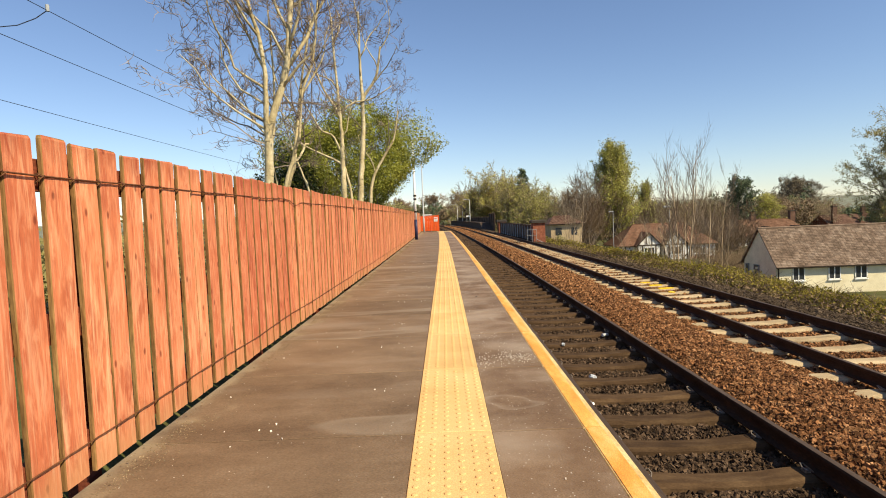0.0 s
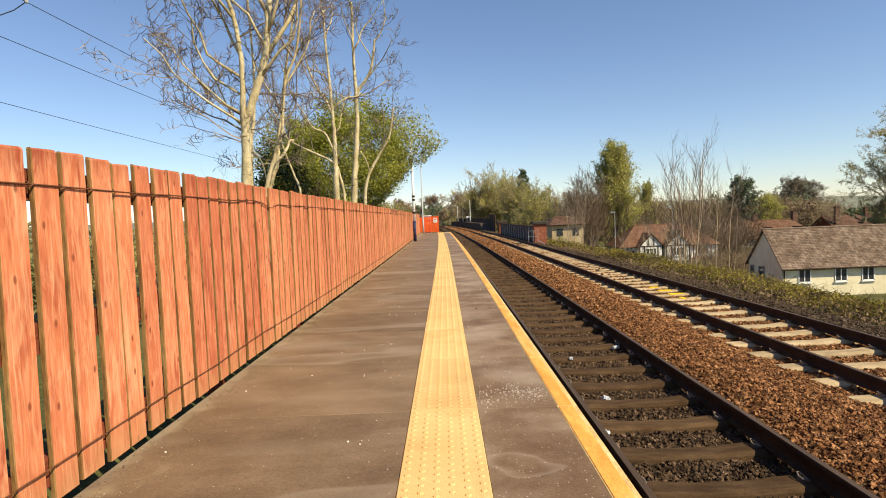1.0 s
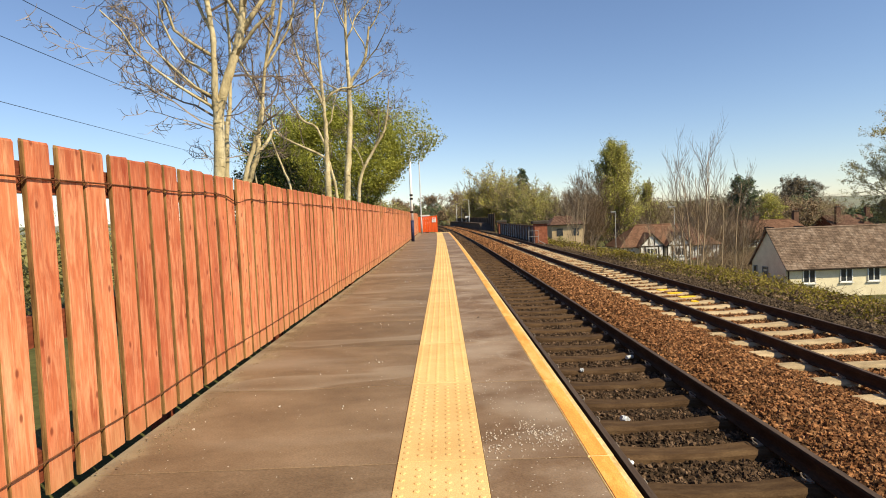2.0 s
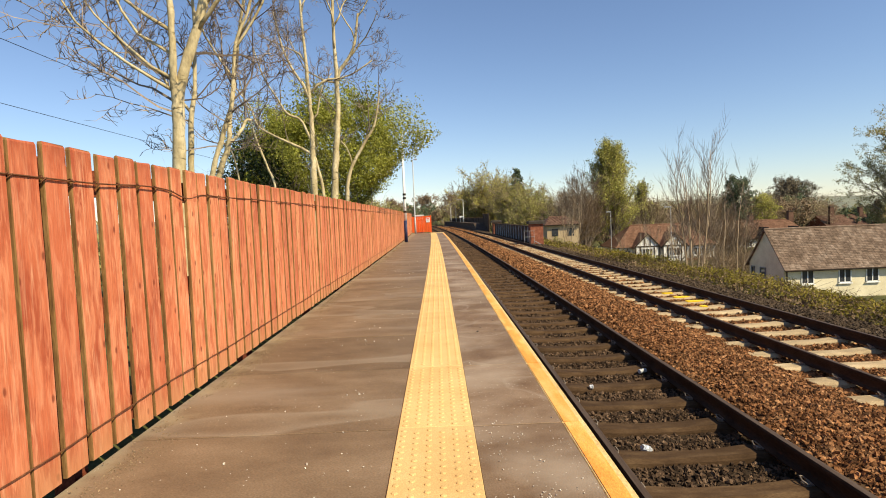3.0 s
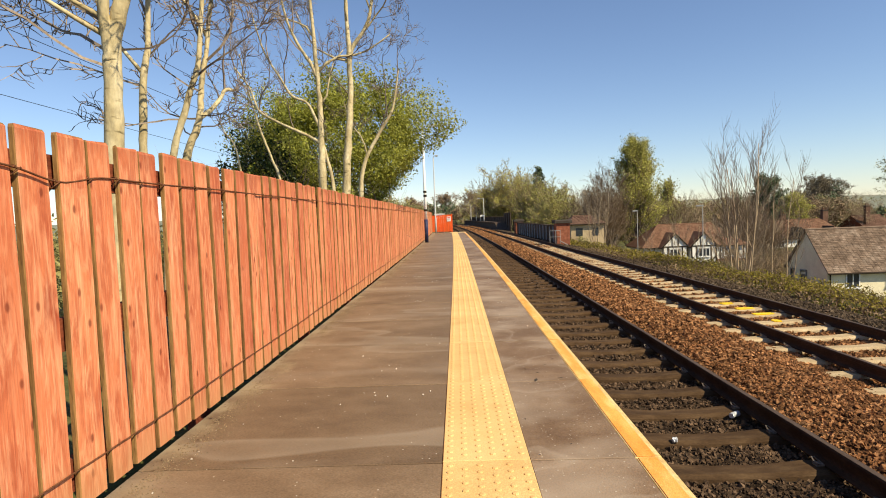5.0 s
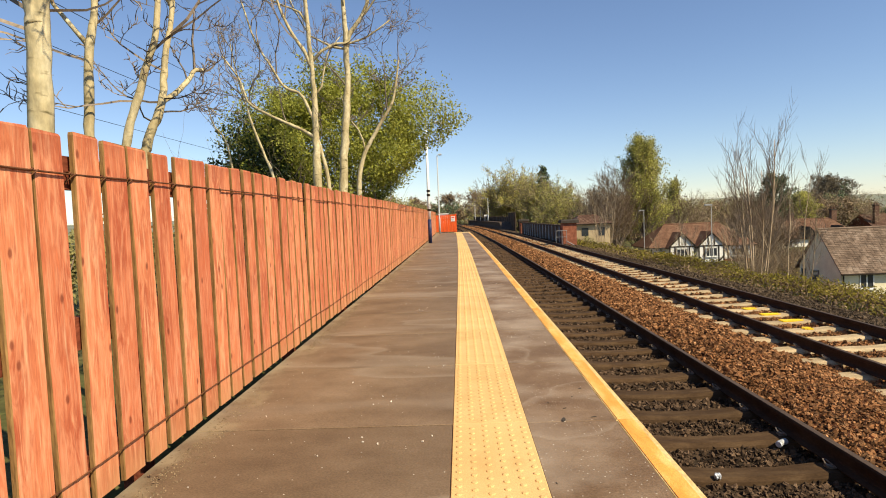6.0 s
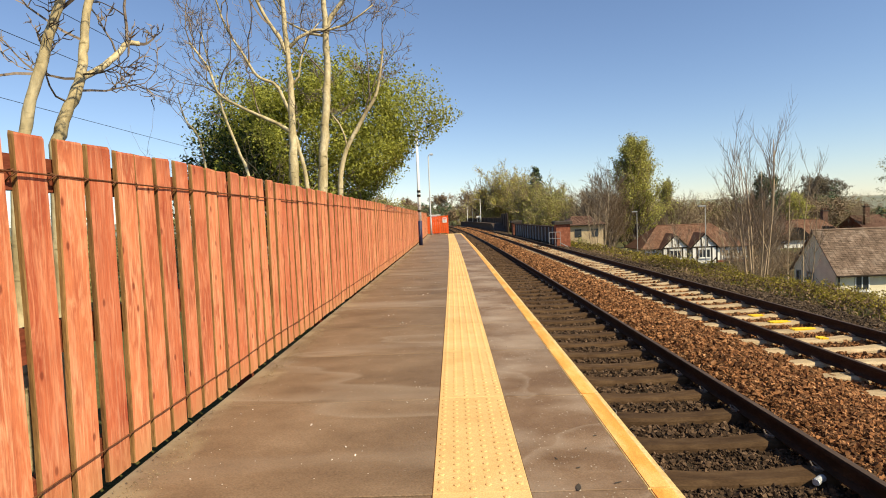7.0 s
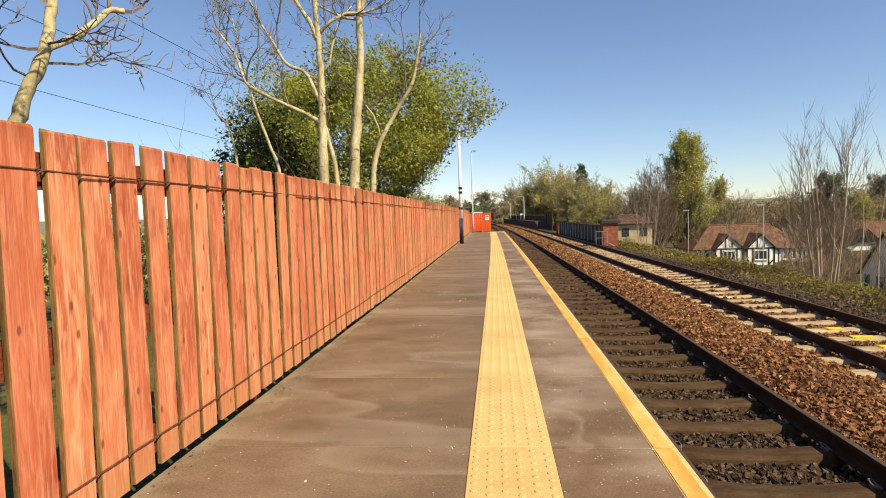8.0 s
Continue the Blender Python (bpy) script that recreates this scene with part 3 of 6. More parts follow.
def sleeper_mesh(mat, name):
    """A pre-stressed sleeper: waisted and dished towards the middle, with chamfered shoulders."""
    g = Geo()
    st = [(-1.25, 0.10, -0.045), (-1.20, 0.128, -0.004), (-0.95, 0.132, 0.0), (-0.55, 0.130, 0.0), (-0.25, 0.114, -0.020), (0.25, 0.114, -0.020), (0.55, 0.130, 0.0), (0.95, 0.132, 0.0), (1.20, 0.128, -0.004), (1.25, 0.10, -0.045)]
    n = 6
    for x, w, z in st:
        g.v += [(x, -w - 0.03, -0.2), (x, -w, z - 0.03), (x, -w + 0.035, z), (x, w - 0.035, z), (x, w, z - 0.03), (x, w + 0.03, -0.2)]
    for i in range(len(st) - 1):
        for k in range(n - 1):
            g.f.append((i * n + k, i * n + k + 1, (i + 1) * n + k + 1, (i + 1) * n + k)); g.mi.append(0)
    g.f += [tuple(range(n)), tuple(range((len(st) - 1) * n, len(st) * n))[::-1]]
    g.mi += [0, 0]
    return g.mesh(name, mat)


def clip_mesh(s):
    g = Geo()
    for s in (s,):
        pts = [(s * 0.075, -0.05, 0.012), (s * 0.075, 0.02, 0.020), (s * 0.095, 0.055, 0.040), (s * 0.125, 0.045, 0.050), (s * 0.135, 0.0, 0.035), (s * 0.115, -0.045, 0.020)]
        g.tube(pts, 0.007, 5)
        g.box(s * 0.10 - 0.03, -0.03, -0.004, s * 0.10 + 0.03, 0.03, 0.014)
    return g.mesh("rail_clip", M_CLIP)


CLIP = [clip_mesh(-1), clip_mesh(1)]


def track(xc, label, mat, name, phase, tint=()):
    t = thing("railway_track", label, "railway track", "tracks")
    for s in (-1, 1):
        rail = part("rail", Geo().sweep(ys_rail, rail_section(xc + s * 0.7525, RAIL_Z)), M_RAIL, t, smooth=False)
        part("running_surface", Geo().sweep(ys_rail, [(xc + s * 0.7525 - 0.026, RAIL_Z - 0.002), (xc + s * 0.7525 + 0.026, RAIL_Z - 0.002), (xc + s * 0.7525 + 0.026, RAIL_Z + 0.003), (xc + s * 0.7525 - 0.026, RAIL_Z + 0.003)]), M_RAILTOP, rail, "worn grey running surface")
    me = sleeper_mesh(mat, name)
    r = random.Random(int(xc * 10))
    y, i = phase, 0
    while y < 150:
        m = pose(xc + bend(y) + r.uniform(-0.02, 0.02), y, SL_TOP + r.uniform(-0.006, 0.004), 0, 0, r.uniform(-0.5, 0.5))
        sl = part("sleeper", me, None, t, at=m)
        if y < 24:
            for s in (-1, 1):
                for cm in CLIP:
                    part("rail_clip", cm, None, sl, at=pose(s * 0.7525, 0, 0.004))
        if any(abs(y - ty) < 0.34 for ty in tint):
            k = min(range(len(tint)), key=lambda q: abs(tint[q] - y))
            w = (0.12, 0.38, 0.36, 0.26)[k % 4]
            gg = Geo()
            for j in range(10):
                gg.box(0.10 + r.uniform(-0.015, 0.03), -0.075 + 0.015 * j, -0.026, 0.10 + w * r.uniform(0.78, 1.06), -0.0601 + 0.015 * j, 0.004)
            part("paint_mark", gg, M_YELLOW, sl, "bright yellow marker paint")
        y += SPACE
        i += 1
    return t


near_track = track(NEAR_X, "near railway track with dirty brown sleepers and dark rails", M_SLEEPER, "sleeper_dark", NEAR_PH - 5 * SPACE)
far_track = track(FAR_X, "far railway track with pale concrete sleepers and dark rails", M_SLEEPER2, "sleeper_pale", FAR_PH - 5 * SPACE, (14.04, 14.74, 15.44, 16.14))

# ballast: a formed bed and loose stones on it
def bed_z(x, y):
    pts = ((0.60, -1.12), (0.95, -1.165), (3.05, -1.165), (3.40, -1.06), (3.75, -1.015), (4.25, -1.045), (4.62, -1.115), (4.9, -1.16), (6.8, -1.16), (7.15, -1.115), (7.7, -1.16), (8.5, -1.33))
    z = pts[-1][1]
    for (xa, za), (xb, zb) in zip(pts, pts[1:]):
        if xa <= x <= xb:
            z = za + (zb - za) * (x - xa) / (xb - xa)
            break
    return z + 0.022 * noise.noise(Vector((x * 2.2, y * 2.2, 5.0)))


ballast = thing("ballast", "rusty brown and dark grey track ballast stones", "ballast", kind="stuff")
xs_bed = list(np.arange(0.62, 8.56, 0.18))
ys_bed = list(np.arange(-4, 20, 0.35)) + list(np.arange(20, 170, 2.0))
g = Geo().sweep(ys_bed, [(x, 0.0) for x in xs_bed], [1 if x < 3.1 else 0 for x in xs_bed], closed=False, wob=bed_z)
part("bed", g, [M_BEDFILL, M_BEDFILL_D], ballast, smooth=True)


def scatter(x0, x1, y0, y1, per, r):
    n = int((x1 - x0) * (y1 - y0) * per)
    x, y = r.uniform(x0, x1, n), r.uniform(y0, y1, n)
    z = np.array([bed_z(a, b) for a, b in zip(x, y)])
    ph = np.where(x < 3.6, NEAR_PH, FAR_PH)
    gap = np.abs((y - ph + SPACE / 2) % SPACE - SPACE / 2)
    on = (gap < 0.135) & (((x > 0.9) & (x < 3.22)) | ((x > 4.62) & (x < 6.95)))
    on &= r.uniform(0, 1, n) > np.where((x > 4.5) & (x < 4.82), 0.55, 0.04)
    x, y, z = x[~on], y[~on], z[~on]
    n = len(x)
    p = np.stack([x + np.array([bend(b) for b in y]), y, z + r.uniform(-0.012, 0.016, n)], axis=1)
    return p


for lo, hi, per, size in ((-4, 0.6, 300, 0.045), (0.6, 5, 2900, 0.0208), (5, 10, 2250, 0.0218), (10, 18, 950, 0.030), (18, 40, 300, 0.046), (40, 75, 90, 0.080), (75, 130, 40, 0.12)):
    tagged(stones("stones", scatter(0.66, 3.02, lo, hi, per * 0.75, rng), size, M_BALLAST_D, ballast, rng), kind="stuff")
    tagged(stones("stones", scatter(3.02, 4.95, lo + 1, hi + 1, per, rng), size * 1.05, M_BALLAST, ballast, rng), kind="stuff")
for lo, hi, per, size in ((-4, 4, 250, 0.045), (4, 10, 1600, 0.0245), (10, 18, 800, 0.032), (18, 40, 270, 0.048), (40, 75, 80, 0.080), (75, 130, 35, 0.12)):
    tagged(stones("stones", scatter(4.95, 6.7, lo, hi, per, rng), size, M_BALLAST, ballast, rng), kind="stuff")
    tagged(stones("stones", scatter(6.7, 8.5, lo, hi, per * 0.8, rng), size, M_BALLAST_C, ballast, rng), kind="stuff")

# ---- fence along the platform ----
FX, PITCH, PW, FTOP = -1.62, 0.192, 0.157, 1.51
fence = thing("timber_fence", "red-stained timber picket fence with two rusty wires", "fence")


def picket_mesh(k):
    r = random.Random(50 + k)
    g = Geo()
    w, t, c, h = PW / 2, 0.020, 0.004, FTOP - 0.040
    tilt = r.uniform(-0.006, 0.006)
    sect = [(0, -w + c), (-0.0, w - c), (-c, w), (-t, w), (-t, -w), (-c, -w)]
    zs = [0.0, 0.008, 0.4, 0.8, h - 0.010, h]
    o = []
    for i, z in enumerate(zs):
        bow = 0.006 * math.sin(z * 2.1 + k) + tilt * z
        s = 1.0 if i < 5 else 0.95
        for x, y in sect:
            g.v.append((x - (0.004 if i == 5 and x > -0.01 else 0), y * s + bow, z + (r.uniform(-0.005, 0.005) if i == 5 else 0)))
    n = len(sect)
    for i in range(len(zs) - 1):
        for a in range(n):
            b = (a + 1) % n
            g.f.append((i * n + a, i * n + b, (i + 1) * n + b, (i + 1) * n + a)); g.mi.append(0 if a in (0, 3) else 1)
    g.f += [tuple(range(n)), tuple((len(zs) - 1) * n + q for q in range(n))[::-1]]
    g.mi += [1, 1]
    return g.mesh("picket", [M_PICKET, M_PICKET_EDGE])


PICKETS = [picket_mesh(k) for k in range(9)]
r = random.Random(11)
FY0, FY1 = -3.546, 45.4
ysf = list(np.arange(FY0, FY1 + 0.01, 1.0))
for z in (1.355, 0.72, 0.16):
    part("back_rail", Geo().sweep(ysf, [(FX - 0.066, z - 0.065), (FX - 0.026, z - 0.065), (FX - 0.026, z + 0.065), (FX - 0.066, z + 0.065)]), M_RAILWOOD, fence)
y = FY0 + 0.6
while y < FY1:
    part("post", Geo().bbox(FX - 0.17 + bend(y), y - 0.05, -0.45, FX - 0.07 + bend(y), y + 0.05, 1.47, 0.008), M_RAILWOOD, fence)
    y += 2.4


def wire_z(y, z0, wave, seed, kink):
    """Height of a strung wire: nearly straight, with one slack dip where a tie has slipped."""
    return z0 + wave * noise.noise(Vector((y * 0.9, seed, 0))) - kink * (math.exp(-((y - 5.40) / 0.17) ** 2) - 0.25 * math.exp(-((y - 4.85) / 0.3) ** 2))


def fence_wire(z0, wave, seed, wr, kink=0.0):
    q = random.Random(seed)
    pts, y = [], FY0
    while y < FY1:
        pts.append((FX + 0.008 + q.uniform(-0.001, 0.0015) + bend(y), y, wire_z(y, z0, wave, seed, kink)))
        y += 0.048
    return Geo().tube(pts, wr, 5)


part("wire", fence_wire(1.352, 0.012, 3, 0.0042, 0.042), M_WIRE, fence, "rusty wire strung along the picket tops", smooth=True)
part("wire", fence_wire(0.185, 0.014, 8, 0.0034), M_WIRE, fence, "rusty wire strung along the picket feet", smooth=True)
# each tie is a twist of wire that runs back through the gap between two pickets
TIE = Geo().tube([(0.006, 0.016, 0.002), (0.004, 0.002, -0.006), (-0.012, -0.008, -0.022), (-0.030, -0.010, -0.040)], 0.0036, 5).tube(
    [(0.006, -0.020, 0.001), (0.003, -0.006, 0.006), (-0.014, 0.004, 0.010), (-0.030, 0.006, 0.006)], 0.0036, 5).mesh("wire_tie", M_WIRE, True)
y = FY0 + PITCH / 2 + 22 * PITCH
while y < 15.0:
    part("wire_tie", TIE, None, fence, at=pose(FX + 0.006 + bend(y), y, wire_z(y, 1.352, 0.012, 3, 0.042), 0, 0, 0))
    y += PITCH

# cross fence at the platform end, with a notice
barrier = thing("end_barrier", "bright orange boarded barrier closing the platform end", "barrier")
for k in range(10):
    x = -1.95 + k * 0.145
    part("board", Geo().bbox(x, 45.58, 0.03, x + 0.137, 45.60, 1.30 if k > 4 else 1.27, 0.006), M_ORANGE, barrier)
part("back_rail", Geo().box(-1.95, 45.602, 0.9, -0.50, 45.65, 1.0), M_RAILWOOD, barrier)
part("post", Geo().bbox(-0.52, 45.602, -1.4, -0.42, 45.70, 1.34, 0.01), M_ORANGE, barrier)
notice = thing("notice", "small white warning notice with red and grey bars", "sign")
nb = -0.04
part("plate", Geo().bbox(-0.80 + nb, 45.553, 0.80, -0.50 + nb, 45.575, 1.16, 0.004), M_WHITE, notice)
part("bar", Geo().box(-0.76 + nb, 45.546, 1.03, -0.54 + nb, 45.5525, 1.11), M_RED, notice)
for z in (0.95, 0.89):
    part("bar", Geo().box(-0.76 + nb, 45.546, z - 0.015, -0.56 + nb, 45.5525, z + 0.012), M_GREYSTEEL, notice)

# ---- lamp posts on the platform ----
def lamp_post(x, y, h, label, banded, arm, base=0.0, col=None, short=0.5):
    t = thing("lamp_post", label, "lamp post", "lamp posts", at=pose(x, y, base))
    col = col or (M_WHITE if banded else M_GREYSTEEL)
    if banded:
        part("lower_pole", Geo().tube([(0, 0, 0), (0, 0, 1.05)], 0.085, 12), M_NAVY, t, "navy painted lower section", smooth=True)
        part("pole", Geo().tube([(0, 0, 1.05), (0, 0, 2.2), (0, 0, h)], [0.075, 0.066, 0.042], 12), col, t, smooth=True)
        for z in (1.42, 2.08, 2.26):
            part("band", Geo().tube([(0, 0, z), (0, 0, z + 0.10)], 0.079, 12), M_BLACKSTEEL, t, "dark clamp band")
    else:
        part("pole", Geo().tube([(0, 0, 0), (0, 0, 1.1), (0, 0, 1.12), (0, 0, h)], [0.07, 0.066, 0.048, 0.038], 10), col, t, smooth=True)
    part("arm", Geo().tube([(0, 0, h - 0.02), (arm * 0.3, 0, h + 0.07), (arm, 0, h + 0.09)], 0.022, 7), col, t, smooth=True)
    g = Geo()
    g.bbox(arm * 0.85 - (0.0 if arm > 0 else short), -0.10, h + 0.04, arm * 0.85 + (short if arm > 0 else 0.0), 0.10, h + 0.15, 0.035)
    head = part("lamp_head", g, M_GREYSTEEL, t, "flat grey lantern head")
    a = arm * 0.85 + (0.06 if arm > 0 else 0.06 - short)
    part("lens", Geo().box(a, -0.08, h + 0.018, a + short - 0.12, 0.08, h + 0.04), M_WHITE, head)
    return t


lamp_post(-1.50, 28.9, 5.20, "white lamp post with a navy base on the platform", True, 0.45)
lamp_post(-1.58, 42.8, 5.35, "slim grey lamp post at the platform end", False, 0.12, short=0.22)

# ---- trees beside the fence ----
def bare_tree(label, stems, seed, group="bare trees", wood=M_BARK, tw=M_TWIG, name="bare_tree"):
    """stems: (foot, list of way points, foot radius, end radius, limbs[(share, direction, length, radius)])"""
    t = thing(name, label, "tree", group)
    r = np.random.default_rng(seed)
    limbs, twigs, trunk = Geo(), Geo(), Geo()
    for pts, r0, r1, branches in stems:
        P = [Vector(p) for p in pts]
        n = 5
        path, rad = [], []
        total = (len(P) - 1) * n
        for i in range(len(P) - 1):
            a, b = P[i], P[i + 1]
            pa, nb2 = P[max(0, i - 1)], P[min(len(P) - 1, i + 2)]
            for s in range(n + (1 if i == len(P) - 2 else 0)):
                u = s / n
                q = 0.5 * ((2 * a) + (b - pa) * u + (2 * pa - 5 * a + 4 * b - nb2) * u * u + (3 * a - pa - 3 * b + nb2) * u ** 3)
                path.append(q + Vector((r.normal(), r.normal(), 0)) * r0 * 0.06)
                k = (i * n + s) / total
                rad.append((r0 * (1 - k) + r1 * k) * (1 + 0.05 * r.normal()) * (1.25 if i == 0 and s == 0 else 1))
        trunk.tube(path, rad, 10)
        for share, d, ln, br in branches:
            k = share * (len(path) - 1)
            i = min(len(path) - 2, int(k))
            grow(limbs, twigs, path[i].lerp(path[i + 1], k - i), d, ln, br, 3 if br > 0.0158 else 2, r, kids=(5, 6), lift=0.15, spread=0.74, wig=0.23, short=0.50, least=0.0046)
    part("trunk", trunk, wood, t, smooth=True)
    if limbs.f:
        tagged(part("branchwork", limbs, wood, t, smooth=True), kind="stuff")
    tagged(part("twig_growth", twigs, tw, t, "fine grey budding twigs"), kind="stuff")
    return t


# the tall pale tree just behind the fence
bare_tree("tall bare tree with pale yellowish bark behind the fence", [
    ([(-2.42, 7.05, -0.4), (-2.41, 7.05, 1.2), (-2.38, 7.05, 2.0), (-2.35, 7.05, 2.40), (-2.26, 7.05, 2.68), (-2.12, 7.07, 3.08), (-2.05, 7.08, 3.40), (-2.02, 7.1, 3.75), (-1.97, 7.15, 4.3), (-1.92, 7.2, 5.4)], 0.070, 0.026,
     [(0.27, (-0.95, -0.3, 0.0), 1.05, 0.013), (0.30, (-0.9, 0.3, 0.10), 1.30, 0.016), (0.31, (0.7, 0.5, 0.1), 0.7, 0.010), (0.33, (-0.95, -0.15, 0.25), 1.45, 0.018), (0.36, (-0.9, 0.4, 0.3), 1.3, 0.015), (0.47, (0.6, 0.5, 0.45), 1.0, 0.016),
      (0.52, (0.7, -0.2, 0.75), 1.3, 0.024), (0.60, (0.75, 0.1, 0.85), 1.7, 0.034), (0.64, (-0.5, -0.3, 0.8), 1.3, 0.022), (0.70, (0.6, -0.3, 0.8), 1.4, 0.024), (0.78, (-0.6, 0.2, 0.8), 1.4, 0.024), (0.85, (0.6, 0.2, 0.9), 1.4, 0.024), (0.93, (-0.3, 0.4, 1), 1.4, 0.022), (0.98, (0.2, -0.2, 1), 1.3, 0.020)]),
    ([(-2.37, 7.04, 2.25), (-2.37, 7.0, 2.50), (-2.345, 6.97, 2.80), (-2.34, 6.95, 3.2), (-2.39, 6.93, 3.65), (-2.48, 6.92, 3.98), (-2.62, 6.9, 4.7)], 0.040, 0.018,
     [(0.18, (-0.95, -0.1, 0.35), 1.35, 0.017), (0.30, (-0.9, 0.35, 0.5), 1.5, 0.018), (0.40, (-0.95, -0.25, 0.55), 1.5, 0.020), (0.50, (-0.8, 0.3, 0.7), 1.5, 0.021), (0.58, (0.6, -0.1, 0.8), 1.1, 0.016), (0.66, (-0.85, -0.2, 0.7), 1.5, 0.020), (0.80, (-0.7, 0.2, 0.8), 1.5, 0.020), (0.93, (-0.4, 0.2, 1), 1.4, 0.018)]),
], 21)
bare_tree("slim bare sapling with smooth pale bark behind the fence", [
    ([(-2.57, 7.70, -0.4), (-2.57, 7.70, 1.4), (-2.555, 7.71, 1.9), (-2.53, 7.72, 2.34), (-2.48, 7.73, 2.60), (-2.46, 7.76, 3.3), (-2.50, 7.8, 4.3)], 0.041, 0.012,
     [(0.50, (-0.75, 0.1, 0.7), 1.2, 0.017), (0.46, (-0.9, -0.3, 0.25), 0.9, 0.011), (0.60, (0.7, 0.2, 0.5), 0.8, 0.010), (0.72, (-0.6, 0.3, 0.7), 1.0, 0.013), (0.84, (0.5, -0.2, 0.9), 1.0, 0.012)]),
], 25)
bare_tree("slender bare tree with twin pale stems behind the fence", [
    ([(-2.52, 7.80, -0.4), (-2.46, 7.80, 1.2), (-2.37, 7.80, 1.72), (-2.27, 7.80, 2.02), (-2.20, 7.82, 2.24), (-2.13, 7.84, 2.50), (-2.07, 7.88, 3.1), (-1.90, 7.95, 3.6), (-1.78, 8.0, 4.6)], 0.033, 0.013,
     [(0.36, (-0.8, -0.3, 0.1), 0.6, 0.010), (0.55, (0.7, 0.2, 0.5), 0.8, 0.012), (0.66, (-0.6, 0.2, 0.7), 1.1, 0.016), (0.74, (0.7, 0.1, 0.7), 1.2, 0.018), (0.84, (-0.6, -0.2, 0.8), 1.2, 0.016), (0.95, (0.4, 0.3, 1), 1.2, 0.014)]),
    ([(-2.50, 8.12, -0.4), (-2.46, 8.13, 1.4), (-2.42, 8.15, 1.76), (-2.355, 8.2, 1.97), (-2.33, 8.25, 2.14), (-2.335, 8.3, 2.33), (-2.30, 8.3, 2.53), (-2.28, 8.35, 2.72), (-2.20, 8.4, 3.4), (-2.02, 8.5, 4.4)], 0.040, 0.015,
     [(0.40, (-0.8, 0.2, -0.1), 0.5, 0.011), (0.35, (0.75, 0.5, 0.0), 0.55, 0.009), (0.42, (0.8, -0.2, 0.05), 0.42, 0.008), (0.30, (-0.5, -0.8, 0.1), 0.5, 0.008), (0.55, (-0.7, -0.3, 0.3), 0.7, 0.010), (0.72, (0.6, 0.3, 0.6), 1.1, 0.016), (0.80, (-0.6, 0.2, 0.8), 1.2, 0.018), (0.88, (0.7, 0.1, 0.7), 1.2, 0.017), (0.96, (-0.3, 0.3, 1), 1.2, 0.014)]),
    ([(-2.335, 8.24, 2.08), (-2.29, 8.40, 2.19), (-2.26, 8.54, 2.32), (-2.26, 8.64, 2.41), (-2.22, 8.72, 2.43)], 0.021, 0.016, [(0.75, (0.05, 0.05, 1), 0.75, 0.013), (0.98, (0.5, 0.3, 0.05), 0.22, 0.013), (0.45, (-0.2, -0.5, 0.6), 0.5, 0.008)]),
], 22)
bare_tree("bare pale-stemmed tree with long crooked side boughs behind the fence", [
    ([(-2.46, 13.3, -0.4), (-2.46, 13.3, 1.2), (-2.47, 13.35, 2.2), (-2.48, 13.4, 2.6), (-2.47, 13.4, 3.1), (-2.49, 13.4, 3.75), (-2.54, 13.4, 4.7), (-2.62, 13.5, 6.2)], 0.078, 0.024,
     [(0.60, (0.6, 0.1, 0.8), 1.3, 0.020), (0.72, (0.5, 0.2, 1.2), 1.6, 0.030), (0.82, (-0.5, 0.3, 0.9), 1.5, 0.024), (0.92, (0.5, 0, 1), 1.5, 0.022), (0.97, (-0.3, 0, 1), 1.4, 0.020)]),
    ([(-2.28, 13.4, -0.4), (-2.29, 13.4, 1.6), (-2.40, 13.4, 2.30), (-2.47, 13.4, 2.56)], 0.036, 0.026, [(0.85, (0.5, 0, 0.9), 0.5, 0.009)]),
    ([(-2.48, 13.38, 2.52), (-2.68, 13.38, 2.66), (-2.92, 13.4, 2.78), (-3.31, 13.4, 2.98), (-3.58, 13.4, 3.17), (-3.73, 13.4, 3.58), (-3.99, 13.4, 3.95)], 0.032, 0.014,
     [(0.35, (-0.5, 0.1, 0.9), 0.9, 0.012), (0.55, (-0.6, 0.2, 0.7), 1.0, 0.014), (0.66, (0.2, 0.1, 1), 1.1, 0.015), (0.70, (-0.9, 0.1, 0.3), 0.9, 0.013), (0.80, (-0.8, -0.2, 0.5), 0.9, 0.013), (0.90, (0.4, 0.1, 0.9), 0.9, 0.012), (0.98, (-0.4, 0.1, 0.9), 0.9, 0.012)]),
    ([(-2.48, 13.4, 2.80), (-2.55, 13.4, 2.95), (-2.70, 13.4, 3.26), (-2.97, 13.4, 3.40), (-3.17, 13.4, 3.74), (-3.42, 13.4, 4.18), (-3.6, 13.4, 4.8)], 0.030, 0.013,
     [(0.45, (-0.8, 0.2, 0.5), 1.0, 0.014), (0.6, (0.3, -0.1, 1), 1.1, 0.015), (0.75, (-0.7, 0.1, 0.7), 1.1, 0.014), (0.88, (0.3, 0.1, 1), 1.0, 0.012), (0.97, (-0.5, 0.1, 1), 1.0, 0.012)]),
    ([(-2.50, 13.4, 3.72), (-2.60, 13.4, 3.96), (-2.78, 13.4, 4.25), (-2.98, 13.4, 4.7), (-3.15, 13.4, 5.5)], 0.036, 0.016, [(0.4, (-0.6, 0.1, 0.8), 1.2, 0.016), (0.65, (0.4, 0.1, 1), 1.2, 0.015), (0.9, (-0.4, 0.2, 1), 1.2, 0.014)]),
], 23)
